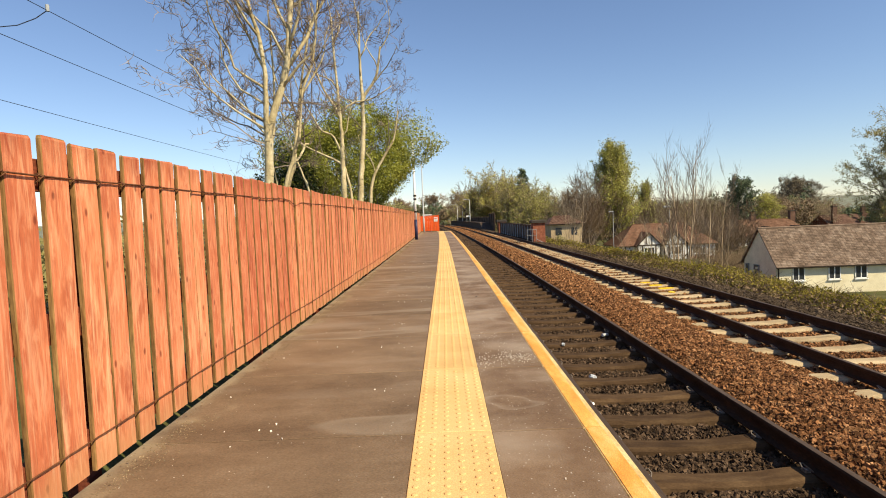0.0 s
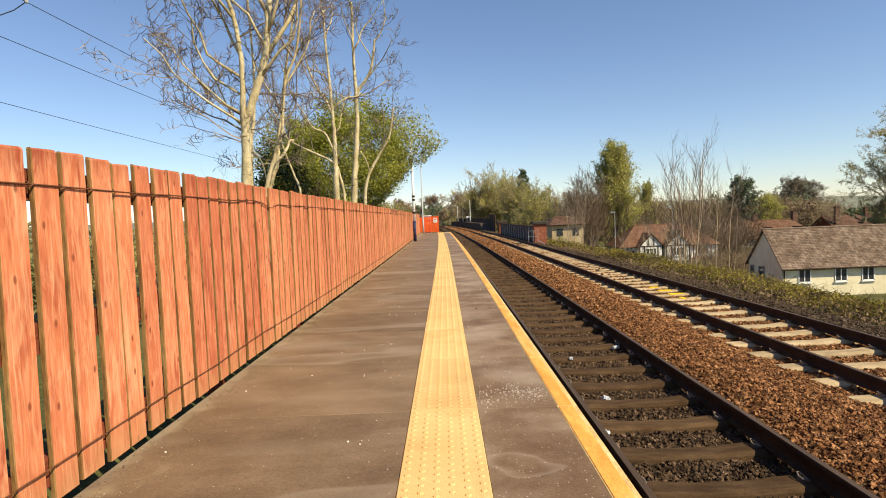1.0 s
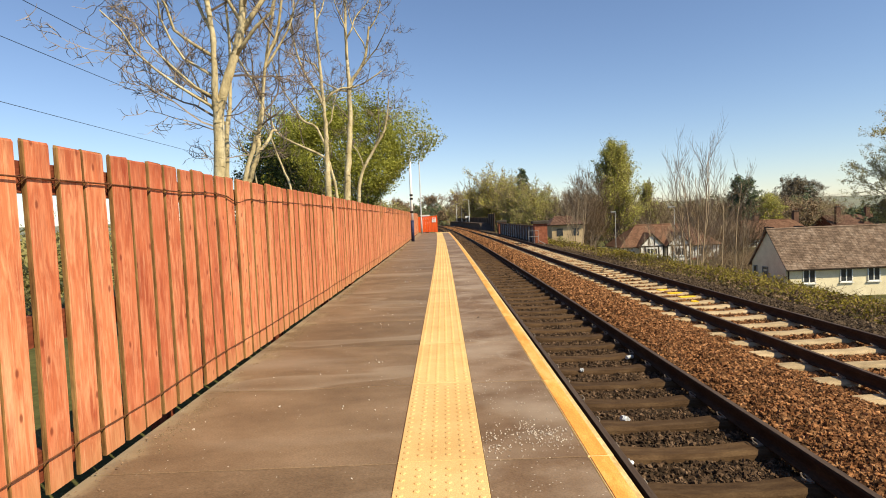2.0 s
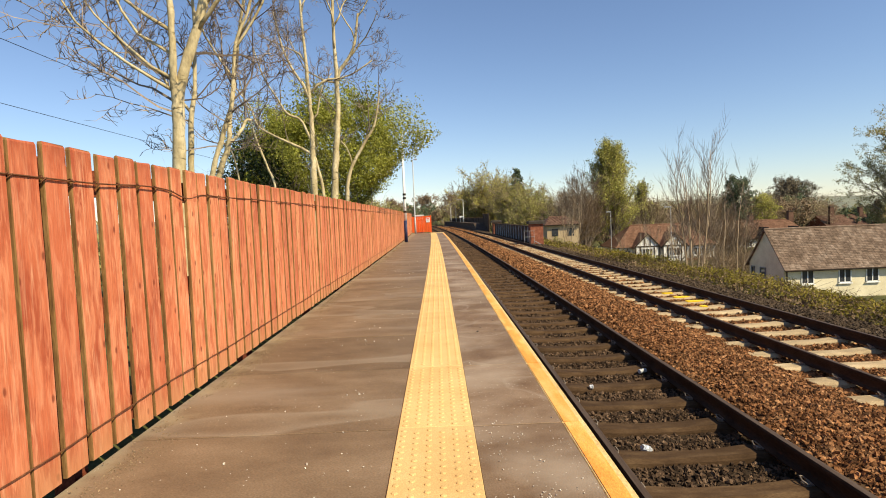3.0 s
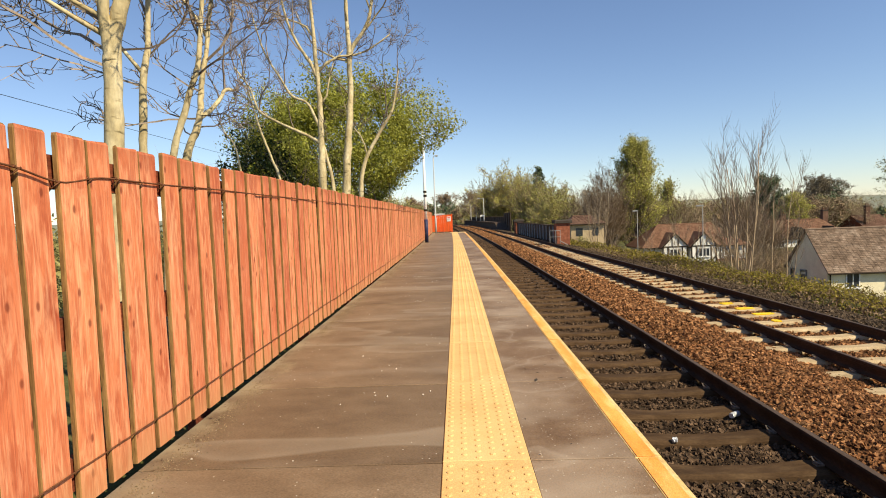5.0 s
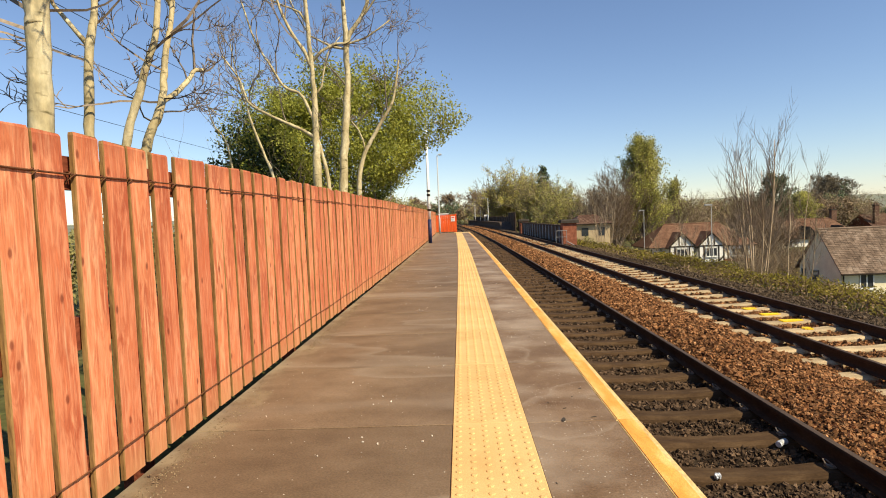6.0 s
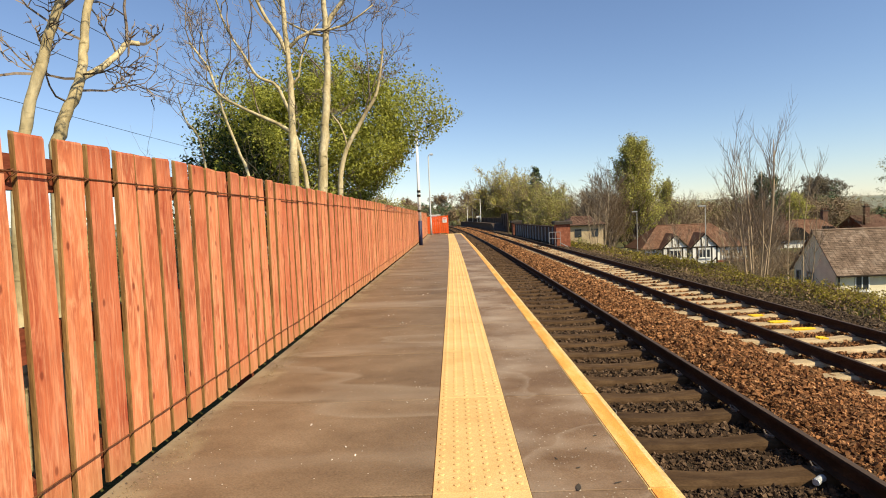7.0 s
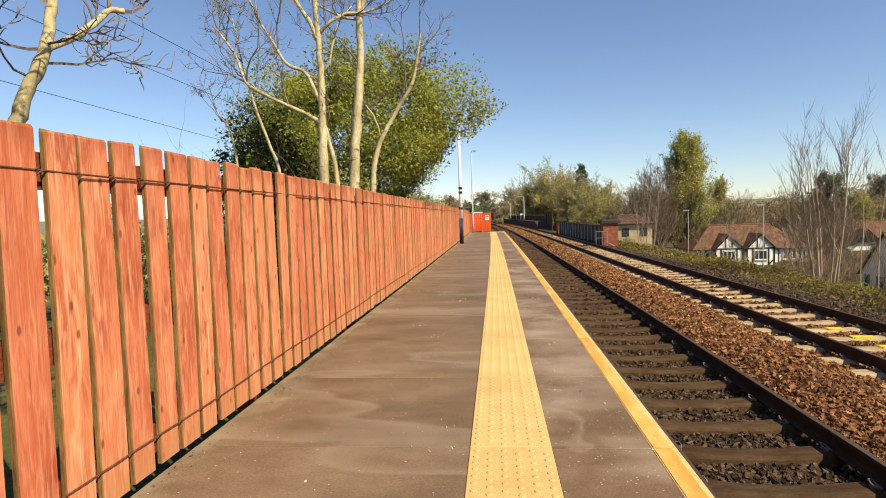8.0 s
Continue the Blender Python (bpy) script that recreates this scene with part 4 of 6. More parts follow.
bare_tree("straight bare tree with smooth cream bark behind the fence", [
    ([(-2.13, 13.6, -0.4), (-2.13, 13.6, 1.2), (-2.05, 13.65, 2.47), (-1.97, 13.7, 3.39), (-1.95, 13.7, 4.17), (-1.97, 13.7, 4.8), (-1.98, 13.8, 6.4)], 0.088, 0.026,
     [(0.50, (-0.6, 0.1, 0.7), 1.1, 0.014), (0.64, (-0.6, 0.1, 0.8), 1.6, 0.024), (0.82, (-0.5, -0.2, 0.9), 1.6, 0.024), (0.88, (0.6, 0.2, 0.9), 1.5, 0.022), (0.97, (0.2, 0.2, 1), 1.5, 0.020)]),
    ([(-1.95, 13.7, 4.10), (-1.88, 13.7, 4.30), (-1.58, 13.7, 4.76), (-1.45, 13.75, 5.5)], 0.048, 0.022, [(0.5, (0.7, 0.1, 0.7), 1.3, 0.020), (0.75, (-0.2, 0.1, 1), 1.3, 0.018), (0.95, (0.5, 0.1, 1), 1.3, 0.018)]),
    ([(-1.90, 13.9, -0.4), (-1.89, 13.9, 1.5), (-1.80, 13.9, 2.18), (-1.50, 13.9, 2.74), (-1.22, 13.9, 3.20), (-1.10, 13.95, 3.9)], 0.052, 0.014,
     [(0.45, (0.2, 0.1, 1), 1.2, 0.017), (0.62, (0.5, 0.1, 0.9), 1.1, 0.016), (0.72, (-0.2, 0.1, 1), 1.2, 0.015), (0.85, (0.5, 0, 0.9), 0.9, 0.012), (0.97, (0.1, 0, 1), 0.9, 0.011)]),
], 24)
bare_tree("thin leaning bare sapling before the dark shrub", [
    ([(-3.62, 14.8, -0.4), (-3.66, 14.8, 1.3), (-3.71, 14.8, 2.05), (-3.84, 14.8, 2.43), (-4.04, 14.8, 3.01), (-4.17, 14.8, 3.49), (-4.29, 14.8, 4.0), (-4.4, 14.8, 4.6)], 0.036, 0.010,
     [(0.58, (-0.9, 0.1, 0.3), 0.9, 0.012), (0.66, (0.6, 0.1, 0.8), 0.9, 0.011), (0.72, (-0.7, 0.1, 0.8), 1.0, 0.013), (0.82, (-0.5, -0.2, 0.9), 0.9, 0.012), (0.90, (0.5, 0.1, 0.9), 0.8, 0.010), (0.97, (-0.4, 0.1, 0.9), 0.8, 0.010)]),
    ([(-4.60, 15.3, -0.4), (-4.66, 15.4, 1.4), (-4.85, 15.5, 2.76), (-5.10, 15.5, 3.19), (-5.24, 15.5, 3.7)], 0.026, 0.008,
     [(0.6, (-0.9, 0.1, 0.1), 0.7, 0.010), (0.7, (-0.6, 0.1, 0.7), 0.8, 0.010), (0.85, (0.4, 0.1, 0.9), 0.7, 0.009)]),
], 26)

# the leafing shrub behind them
shrub = thing("leafy_shrub", "large rounded shrub in fresh green leaf behind the fence", "shrub")
r = np.random.default_rng(31)
lb, tg = Geo(), Geo()
for k in range(26):
    a = r.uniform(0, 2 * math.pi)
    f = Vector((-3.7 + 0.8 * math.cos(a), 17.6 + 0.9 * math.sin(a), -0.4))
    grow(lb, tg, f, (min(0.02, math.cos(a) * r.uniform(0.1, 0.55) - 0.08), math.sin(a) * r.uniform(0.1, 0.5), 1), r.uniform(1.7, 2.8), r.uniform(0.03, 0.06), 2, r, kids=(4, 6), lift=0.1, spread=0.6)
part("stems", lb, M_TWIG, shrub, smooth=True)
part("twig_growth", tg, M_TWIG, shrub)
pts = crown_points(120000, (-2.95, 18.0, 2.65), (3.05, 2.3, 2.5), 560, 0.19, r, low=-0.8, hollow=0.5)
pts = pts[pts[:, 2] > 1.7 + 0.8 * (pts[:, 0] + 2.1)]
tagged(leaves("foliage", pts, 0.037, M_LEAF, shrub, r), kind="stuff")
pts = crown_points(16000, (-4.55, 16.6, 1.9), (1.5, 1.3, 1.5), 110, 0.18, r, low=-0.7, hollow=0.3)
hol = thing("dark_shrub", "dark evergreen shrub tangled with bare stems behind the fence", "shrub")
lb, tg = Geo(), Geo()
for k in range(12):
    grow(lb, tg, (-4.8 + r.uniform(-0.5, 0.5), 16.6 + r.uniform(-0.5, 0.5), -0.4), (r.uniform(-0.5, 0.5), r.uniform(-0.4, 0.4), 1), r.uniform(2.2, 3.4), 0.03, 2, r)
part("stems", lb, M_TWIG, hol, smooth=True)
part("twig_growth", tg, M_TWIG, hol)
tagged(leaves("foliage", pts, 0.042, M_LEAF_D, hol, r), kind="stuff")
hedge = thing("hedge", "low budding hedge along the back of the fence", "hedge", kind="stuff")
pts = np.concatenate([crown_points(1500, (-3.1 + bend(y), y, 1.15), (0.8, 1.6, 1.0), 26, 0.16, r, low=-0.9) for y in (21, 23.5, 26, 28.5, 31, 33.5, 36, 39)])
tagged(leaves("foliage", pts, 0.06, M_OLIVE, hedge, r), kind="stuff")
lb, tg = Geo(), Geo()
for y in np.arange(20.5, 40, 0.8):
    grow(lb, tg, (-3.5 + bend(y) + r.uniform(-0.4, 0.2), y, -0.4), (r.uniform(-0.4, -0.1), 0, 1), r.uniform(1.4, 2.2), 0.02, 2, r)
part("stems", lb, M_TWIG, hedge)
part("twig_growth", tg, M_TWIG, hedge)

back = thing("rough_hedge", "rough budding hedge across the ground behind the fence", "hedge", kind="stuff")
pts = np.concatenate([crown_points(1500, (-7.6 + r.uniform(-0.8, 0.8), y, ground_z(-7.6, y) + 0.95), (1.1, 1.3, 1.05), 26, 0.18, r, low=-0.9, hollow=0.1) for y in np.arange(1.0, 34.0, 1.5)])
pts = pts[pts[:, 2] < 2.2]
tagged(leaves("foliage", pts, 0.065, M_OLIVE, back, r), kind="stuff")
lb, tg = Geo(), Geo()
for y in np.arange(0.5, 34, 1.0):
    grow(lb, tg, (-7.6 + r.uniform(-0.5, 0.5), y, ground_z(-7.6, y) - 0.1), (r.uniform(-0.4, 0.4), 0, 1), r.uniform(1.2, 1.7), 0.025, 2, r)
part("stems", lb, M_TWIG, back)
part("twig_growth", tg, M_TWIG, back)

# ---- overhead telephone cables ----
def cable(x, z, y0, y1, sag, label, rad=0.012):
    c = thing("overhead_cable", label, "cable", "overhead cables")
    n = 40
    pts = [(x, y0 + (y1 - y0) * i / n, z - sag * 4 * (i / n) * (1 - i / n)) for i in range(n + 1)]
    part("strand", Geo().tube(pts, rad, 5), M_CABLE, c)
    return c


CX = -11.0
for zz, rr in ((0.575, 0.0105), (0.463, 0.0095), (0.310, 0.008)):
    cable(CX, 1.13 + zz * -CX + 0.12, -22.0, 58.0, 0.16, "black overhead cable strung beyond the fence", rr)
for y in (-22.0, 58.0):
    t = thing("telegraph_pole", "brown wooden telegraph pole beyond the fence", "telegraph pole", "telegraph poles", at=pose(CX, y, ground_z(CX, y) - 0.1))
    hh = 8.7
    part("pole", Geo().tube([(0, 0.16, 0), (0, 0.16, hh + 1.2)], [0.15, 0.10], 10), M_POLEWOOD, t, smooth=True)
c = thing("cable_clamp", "cable clamp with a drooping spur cable", "cable")
cz = 1.13 + 0.575 * 11.0 + 0.02
part("clamp", Geo().tube([(CX, 15.5, cz - 0.08), (CX, 15.5, cz + 0.10)], 0.05, 8), M_GREYSTEEL, c)
part("spur", Geo().tube([(CX, 15.5, cz - 0.05), (CX - 0.25, 15.35, cz - 0.32), (CX - 0.6, 15.1, cz - 0.58), (CX - 1.4, 14.7, cz - 0.78), (CX - 4, 13.6, cz - 0.5), (CX - 9, 11, cz + 0.6)], 0.014, 5), M_CABLE, c)

# ---- bridge parapet beyond the far track ----
pier = thing("brick_pier", "red brick bridge pier with a dark stone cap", "pier")
px_, py_ = 7.34, 43.2
part("shaft", Geo().bbox(px_ - 0.47, py_ - 0.45, -1.8, px_ + 0.47, py_ + 0.45, 0.38, 0.01), M_BRICK, pier)
part("cap", Geo().bbox(px_ - 0.60, py_ - 0.58, 0.381, px_ + 0.60, py_ + 0.58, 0.62, 0.06), M_STONE, pier)
gate = thing("handrail", "pale grey tubular handrail beside the brick pier", "railing")
for dx in (-0.12, 0.28, 0.60):
    part("post", Geo().tube([(px_ - 0.85 + dx, py_ - 0.62, -1.35), (px_ - 0.85 + dx, py_ - 0.62, -0.10)], 0.017, 6), M_LAMPGREY, gate)
for z in (-0.12, -0.55):
    part("rail", Geo().tube([(px_ - 0.99, py_ - 0.62, z), (px_ - 0.22, py_ - 0.62, z)], 0.017, 6), M_LAMPGREY, gate)
part("slope_rail", Geo().tube([(px_ - 0.25, py_ - 0.62, -0.85), (px_ + 0.45, py_ - 0.62, -1.25)], 0.03, 6), M_LAMPGREY, gate)
parapet = thing("bridge_parapet", "dark steel bridge parapet with pale vertical stiffeners", "parapet")
ysq = list(np.arange(43.8, 68.1, 1.5))
part("plate", Geo().sweep(ysq, [(7.62, -1.6), (7.67, -1.6), (7.67, 0.12), (7.62, 0.12)]), M_RUSTSTEEL, parapet)
part("top_rail", Geo().sweep(ysq, [(7.54, 0.12), (7.76, 0.12), (7.76, 0.21), (7.54, 0.21)]), M_RUSTSTEEL, parapet)
y = 44.8
while y < 67:
    part("stiffener", Geo().box(7.55 + bend(y), y - 0.05, -1.2, 7.615 + bend(y), y + 0.05, 0.115), M_GREYSTEEL, parapet, "pale grey stiffener")
    y += 1.5
pier2 = copy_thing(pier, pose(bend(68) + 0.55, 25.2, -0.1))

# ---- opposite platform, far along the line ----
opp = thing("far_platform", "dark distant platform with a sloping ramp end", "platform", kind="structure")
ysq = list(np.arange(91, 167, 4.0))
part("deck", Geo().sweep(ysq, [(7.55, -1.5), (9.5, -1.5), (9.5, -0.02), (7.40, -0.02), (7.40, -0.16), (7.55, -0.16)]), M_RUSTSTEEL, opp)
g = Geo()
b0, b1 = bend(85), bend(91)
g.add([(7.45 + b0, 85, -1.3), (8.9 + b0, 85, -1.3), (9.4 + b1, 91, -1.3), (7.45 + b1, 91, -1.3), (7.45 + b1, 91, -0.02), (9.4 + b1, 91, -0.02)],
      [(0, 1, 2, 3), (0, 4, 5, 1), (3, 4, 0), (1, 5, 2), (2, 5, 4, 3)])
part("ramp", g, M_RUSTSTEEL, opp)
part("edge_line", Geo().sweep([85.1, 91.0] + ysq[1:], [(7.36, -0.005), (7.46, -0.005), (7.46, 0.01), (7.36, 0.01)], wob=lambda x, y: -1.26 if y < 86 else 0.0), M_STONE, opp, "pale worn platform edge")
ff = thing("far_fence", "dark close-boarded fence behind the far platform", "fence")
part("boards", Geo().sweep([84.5, 86, 87.5, 89, 92], [(9.0, -1.5), (9.1, -1.5), (9.1, 1.45), (9.0, 1.45)], wob=lambda x, y: 0.0), M_RUSTSTEEL, ff)
part("boards", Geo().sweep(list(np.arange(92.05, 166, 4.0)), [(9.3, -1.4), (9.4, -1.4), (9.4, 0.85), (9.3, 0.85)]), M_RUSTSTEEL, ff)
y = 85
while y < 164:
    xp = 8.9 if y < 92 else 9.2
    part("post", Geo().box(xp + bend(y), y - 0.06, -1.4, xp + 0.095 + bend(y), y + 0.06, 1.55 if y < 92 else 1.0), M_RUSTSTEEL, ff)
    y += 2.6
for y, h in ((121, 4.7), (139, 4.5), (153, 4.5)):
    lamp_post(8.6 + bend(y), y, h, "pale grey lamp post on the far platform", False, -0.9, base=-0.02, col=M_WHITE)
sg = thing("station_sign", "small white sign board on the far platform", "sign")
part("board", Geo().bbox(8.2 + bend(126), 125.9, 0.95, 9.1 + bend(126), 125.97, 1.3, 0.01), M_WHITE, sg)
for dx in (8.3, 8.9):
    part("post", Geo().box(dx + bend(126), 125.98, -0.03, dx + 0.1 + bend(126), 126.06, 1.25), M_GREYSTEEL, sg)

# ---- lineside scrub on the embankment ----
r = np.random.default_rng(41)
def veg_points(n, x0, x1, y0, y1, h, edge=0.25):
    x, y = r.uniform(x0, x1, n), y0 + (y1 - y0) * r.uniform(0, 1, n) ** 1.5
    lump = np.array([max(0.0, 0.5 + 0.9 * noise.noise(Vector((a * 0.9, b * 0.55, 2.0))) + 0.35 * noise.noise(Vector((a * 3, b * 3, 7.0)))) for a, b in zip(x, y)])
    fall = np.clip((x - x0) / edge / 2, 0.15, 1)
    xx = x + np.array([bend(b) for b in y])
    z = np.array([ground_z(a, b) for a, b in zip(xx, y)]) + h * lump * fall * r.uniform(0.25, 1.0, n)
    return np.stack([xx, y, z], axis=1)


scrub = thing("lineside_scrub", "yellow-green bramble and moss along the far cess", "undergrowth", kind="stuff")
tagged(leaves("foliage", veg_points(34000, 8.6, 12.6, 6, 34, 0.50), 0.046, M_BRAMBLE, scrub, r), kind="stuff")
tagged(leaves("foliage", veg_points(9000, 8.7, 12.6, 30, 75, 0.40), 0.10, M_BRAMBLE, scrub, r), kind="stuff")
tagged(leaves("dry_leaves", veg_points(30000, 7.9, 12.2, 5, 40, 0.36), 0.042, M_DRY, scrub, r), kind="stuff")
tg = Geo()
for p in veg_points(3600, 8.3, 12.6, 6, 60, 0.1):
    d = Vector((r.normal() * 0.5, r.normal() * 0.5, 1)).normalized()
    ln = r.uniform(0.2, 0.6)
    a = Vector(p)
    tg.tube([a, a + d * ln * 0.5, a + (d + Vector((r.normal(), r.normal(), -0.3)) * 0.35) * ln], [0.006, 0.005, 0.003], 3, cap=False)
part("stalks", tg, M_DRY, scrub)
mid = thing("slope_scrub", "tangled bushes on the embankment slope", "undergrowth", kind="stuff")
tagged(leaves("foliage", np.concatenate([crown_points(700, (x + bend(y), y, ground_z(x + bend(y), y) + 0.6), (1.3, 1.6, 1.0), 20, 0.22, r, low=-0.4) for x, y in zip(r.uniform(13.5, 22, 26), r.uniform(16, 75, 26))]), 0.10, M_OLIVE, mid, r), kind="stuff")

low = thing("lower_scrub", "brown leafless scrub below the embankment", "undergrowth", kind="stuff")
spots = [(y * math.tan(radians(a)), y) for y, a in zip(r.uniform(56, 77, 30), r.uniform(24.5, 30.5, 30))]
pts = np.concatenate([crown_points(1100, (x, y, ground_z(x, y) + 0.9), (1.7, 1.7, 1.3), 34, 0.2, r, low=-0.6, hollow=0.1) for x, y in spots])
tagged(leaves("foliage", pts, 0.07, M_BROWNWOOD, low, r, slim=0.3), kind="stuff")

# ---- bare lineside trees on the slope ----
def lineside(x, y, h, n, seed, label, spread=0.28, kids=(8, 11), least=0.0036, side=0.62):
    t = thing("lineside_tree", label, "tree", "lineside trees")
    q = np.random.default_rng(seed)
    lb, tg = Geo(), Geo()
    z = ground_z(x, y) - 0.1
    for k in range(n):
        a = 2 * math.pi * (k + q.uniform(0, 0.6)) / n
        grow(lb, tg, (x + 0.3 * math.cos(a), y + 0.3 * math.sin(a), z), (spread * math.cos(a), spread * math.sin(a), 1), h * (1.0 if k == 0 else q.uniform(0.68, 0.97)), h * 0.0060 * q.uniform(0.7, 1.2), 2, q,
             kids=kids, lift=0.11, spread=side, wig=0.030, short=0.34, steps=9, least=least)
    tagged(part("stem_clump", lb, M_TWIG_FAR, t, smooth=True), kind="stuff")
    tagged(part("twig_growth", tg, M_TWIG_FAR, t), kind="stuff")
    return t


lineside(11.25, 26.0, 5.7, 7, 59, "tall thin bare tree clump on the embankment", 0.15, (11, 14), least=0.0052, side=0.46)
lineside(13.5, 27.0, 5.3, 3, 52, "tall thin bare tree on the embankment", 0.15, (11, 14), least=0.0052, side=0.46)
lineside(12.2, 28.5, 3.2, 7, 53, "dense bare bush on the embankment", 0.42, (12, 15), least=0.006)
lineside(13.8, 31.0, 3.6, 7, 54, "dense bare bush on the embankment", 0.42, (12, 15), least=0.006)
lineside(12.9, 56.0, 5.6, 3, 55, "bare brown tree beside the bridge", 0.25, least=0.008)
lineside(13.7, 58.0, 6.4, 4, 58, "bare brown tree beside the bridge", 0.3, least=0.009)
lineside(21.5, 63.0, 5.6, 4, 56, "bare brown tree before the houses", 0.5, least=0.009)
lineside(26.6, 69.0, 6.6, 5, 57, "bare brown tree before the houses", 0.6, least=0.010)

# ---- houses below the line ----
def window(parent, x, y, z, w, h, panes=2):
    win = part("window", Geo().box(x, y - 0.02, z, x + w, y + 0.05, z + h), M_GLASSY, parent, "dark glazed window with white frame")
    g = Geo()
    t = 0.07
    for a in ((x, z, x + w, z + t), (x, z + h - t, x + w, z + h), (x, z, x + t, z + h), (x + w - t, z, x + w, z + h)):
        g.box(a[0], y - 0.06, a[1], a[2], y - 0.021, a[3])
    for k in range(1, panes):
        q = x + w * k / panes
        g.box(q - t / 2, y - 0.055, z + t, q + t / 2, y - 0.021, z + h - t)
    part("frame", g, M_WHITE, win)
    part("sill", Geo().box(x - 0.06, y - 0.13, z - 0.08, x + w + 0.06, y - 0.022, z - 0.001), M_WHITE, win)
    return win


def tiled_slope(parent, x0, x1, y0, z0, y1, z1, mat, step=0.165, name="roof", hip0=0.0, hip1=0.0):
    """A roof slope laid in overlapping courses; hip0 / hip1 shorten it towards the top."""
    g = Geo()
    ln = math.hypot(y1 - y0, z1 - z0)
    n = max(3, int(ln / step))
    ny, nz = -(z1 - z0) / ln, (y1 - y0) / ln
    if nz < 0:
        ny, nz = -ny, -nz
    for i in range(n):
        a, b = i / n, (i + 1.08) / n
        b = min(b, 1.0)
        xa0, xa1, xb0, xb1 = x0 + hip0 * a, x1 - hip1 * a, x0 + hip0 * b, x1 - hip1 * b
        ya, za, yb, zb = y0 + (y1 - y0) * a, z0 + (z1 - z0) * a, y0 + (y1 - y0) * b, z0 + (z1 - z0) * b
        k = max(1, int((xa1 - xa0) / 0.24))
        for j in range(k):
            f0, f1 = j / k, (j + 1) / k - 0.0006
            up = 0.034 + 0.010 * math.sin(i * 7.3 + j * 3.1)
            g.add([(xa0 + (xa1 - xa0) * f0, ya + ny * up, za + nz * up), (xa0 + (xa1 - xa0) * f1, ya + ny * up, za + nz * up), (xb0 + (xb1 - xb0) * f1, yb + ny * 0.012, zb + nz * 0.012), (xb0 + (xb1 - xb0) * f0, yb + ny * 0.012, zb + nz * 0.012),
                   (xa0 + (xa1 - xa0) * f0, ya - ny * 0.05, za - nz * 0.05), (xa0 + (xa1 - xa0) * f1, ya - ny * 0.05, za - nz * 0.05), (xb0 + (xb1 - xb0) * f1, yb - ny * 0.05, zb - nz * 0.05), (xb0 + (xb1 - xb0) * f0, yb - ny * 0.05, zb - nz * 0.05)],
                  [(0, 1, 2, 3), (7, 6, 5, 4), (0, 4, 5, 1), (1, 5, 6, 2), (2, 6, 7, 3), (3, 7, 4, 0)])
    return part(name, g, mat, parent)


def gable_house(label, x0, x1, y0, y1, zb, ze, zr, wall, roof, hip=0.0, chimneys=(), over=0.35, at=None):
    h = thing("house", label, "house", "houses", at=at)
    g = Geo()
    ym = (y0 + y1) / 2
    top = zr if not hip else ze
    g.add([(x0, y0, zb), (x1, y0, zb), (x1, y1, zb), (x0, y1, zb), (x0, y0, ze), (x1, y0, ze), (x1, y1, ze), (x0, y1, ze), (x0, ym, top - 0.08), (x1, ym, top - 0.08)],
          [(3, 2, 1, 0), (0, 1, 5, 4), (2, 3, 7, 6), (1, 2, 6, 9, 5), (3, 0, 4, 8, 7), (4, 5, 9, 8), (6, 7, 8, 9)])
    part("wall", g, wall, h)
    s = (zr - ze) / (ym - y0)
    for ya in (y0, y1):
        d = -over if ya == y0 else over
        tiled_slope(h, x0 - over * (1 if hip else 0.5), x1 + over * (1 if hip else 0.5), ya + d, ze - s * over, ym, zr, roof, hip0=hip, hip1=hip)
    if hip:
        for xa, xb in ((x0 - over, x0 + hip - over), (x1 + over, x1 - hip + over)):
            g = Geo()
            g.add([(xa, y0 - over, ze - s * over), (xa, y1 + over, ze - s * over), (xb, ym, zr), (xa, y0 - over, ze - s * over - 0.1), (xa, y1 + over, ze - s * over - 0.1), (xb, ym, zr - 0.1)],
                  [(0, 1, 2), (5, 4, 3), (0, 3, 4, 1), (1, 4, 5, 2), (2, 5, 3, 0)])
            part("hip", g, roof, h)
    part("ridge", Geo().tube([(x0 - (over * 0.5 if not hip else -hip + over), ym, zr + 0.02), (x1 + (over * 0.5 if not hip else -hip + over), ym, zr + 0.02)], 0.10, 6), roof, h)
    part("gutter", Geo().tube([(x0 - over * 0.5, y0 - over - 0.04, ze - s * over - 0.05), (x1 + over * 0.5, y0 - over - 0.04, ze - s * over - 0.05)], 0.06, 6), M_BLACKSTEEL, h, "black gutter")
    for cx, cy, ch in chimneys:
        ck = part("chimney", Geo().box(cx - 0.45, cy - 0.35, ze, cx + 0.45, cy + 0.35, zr + ch), M_TILE_OLD, h, "weathered brick chimney stack")
        part("chimney_cap", Geo().bbox(cx - 0.52, cy - 0.42, zr + ch + 0.001, cx + 0.52, cy + 0.42, zr + ch + 0.14, 0.03), M_STONE, ck)
        for k in (-0.22, 0.22):
            part("chimney_pot", Geo().tube([(cx + k, cy, zr + ch + 0.14), (cx + k, cy, zr + ch + 0.55)], [0.13, 0.10], 8), M_TILE_RED, ck)
    return h


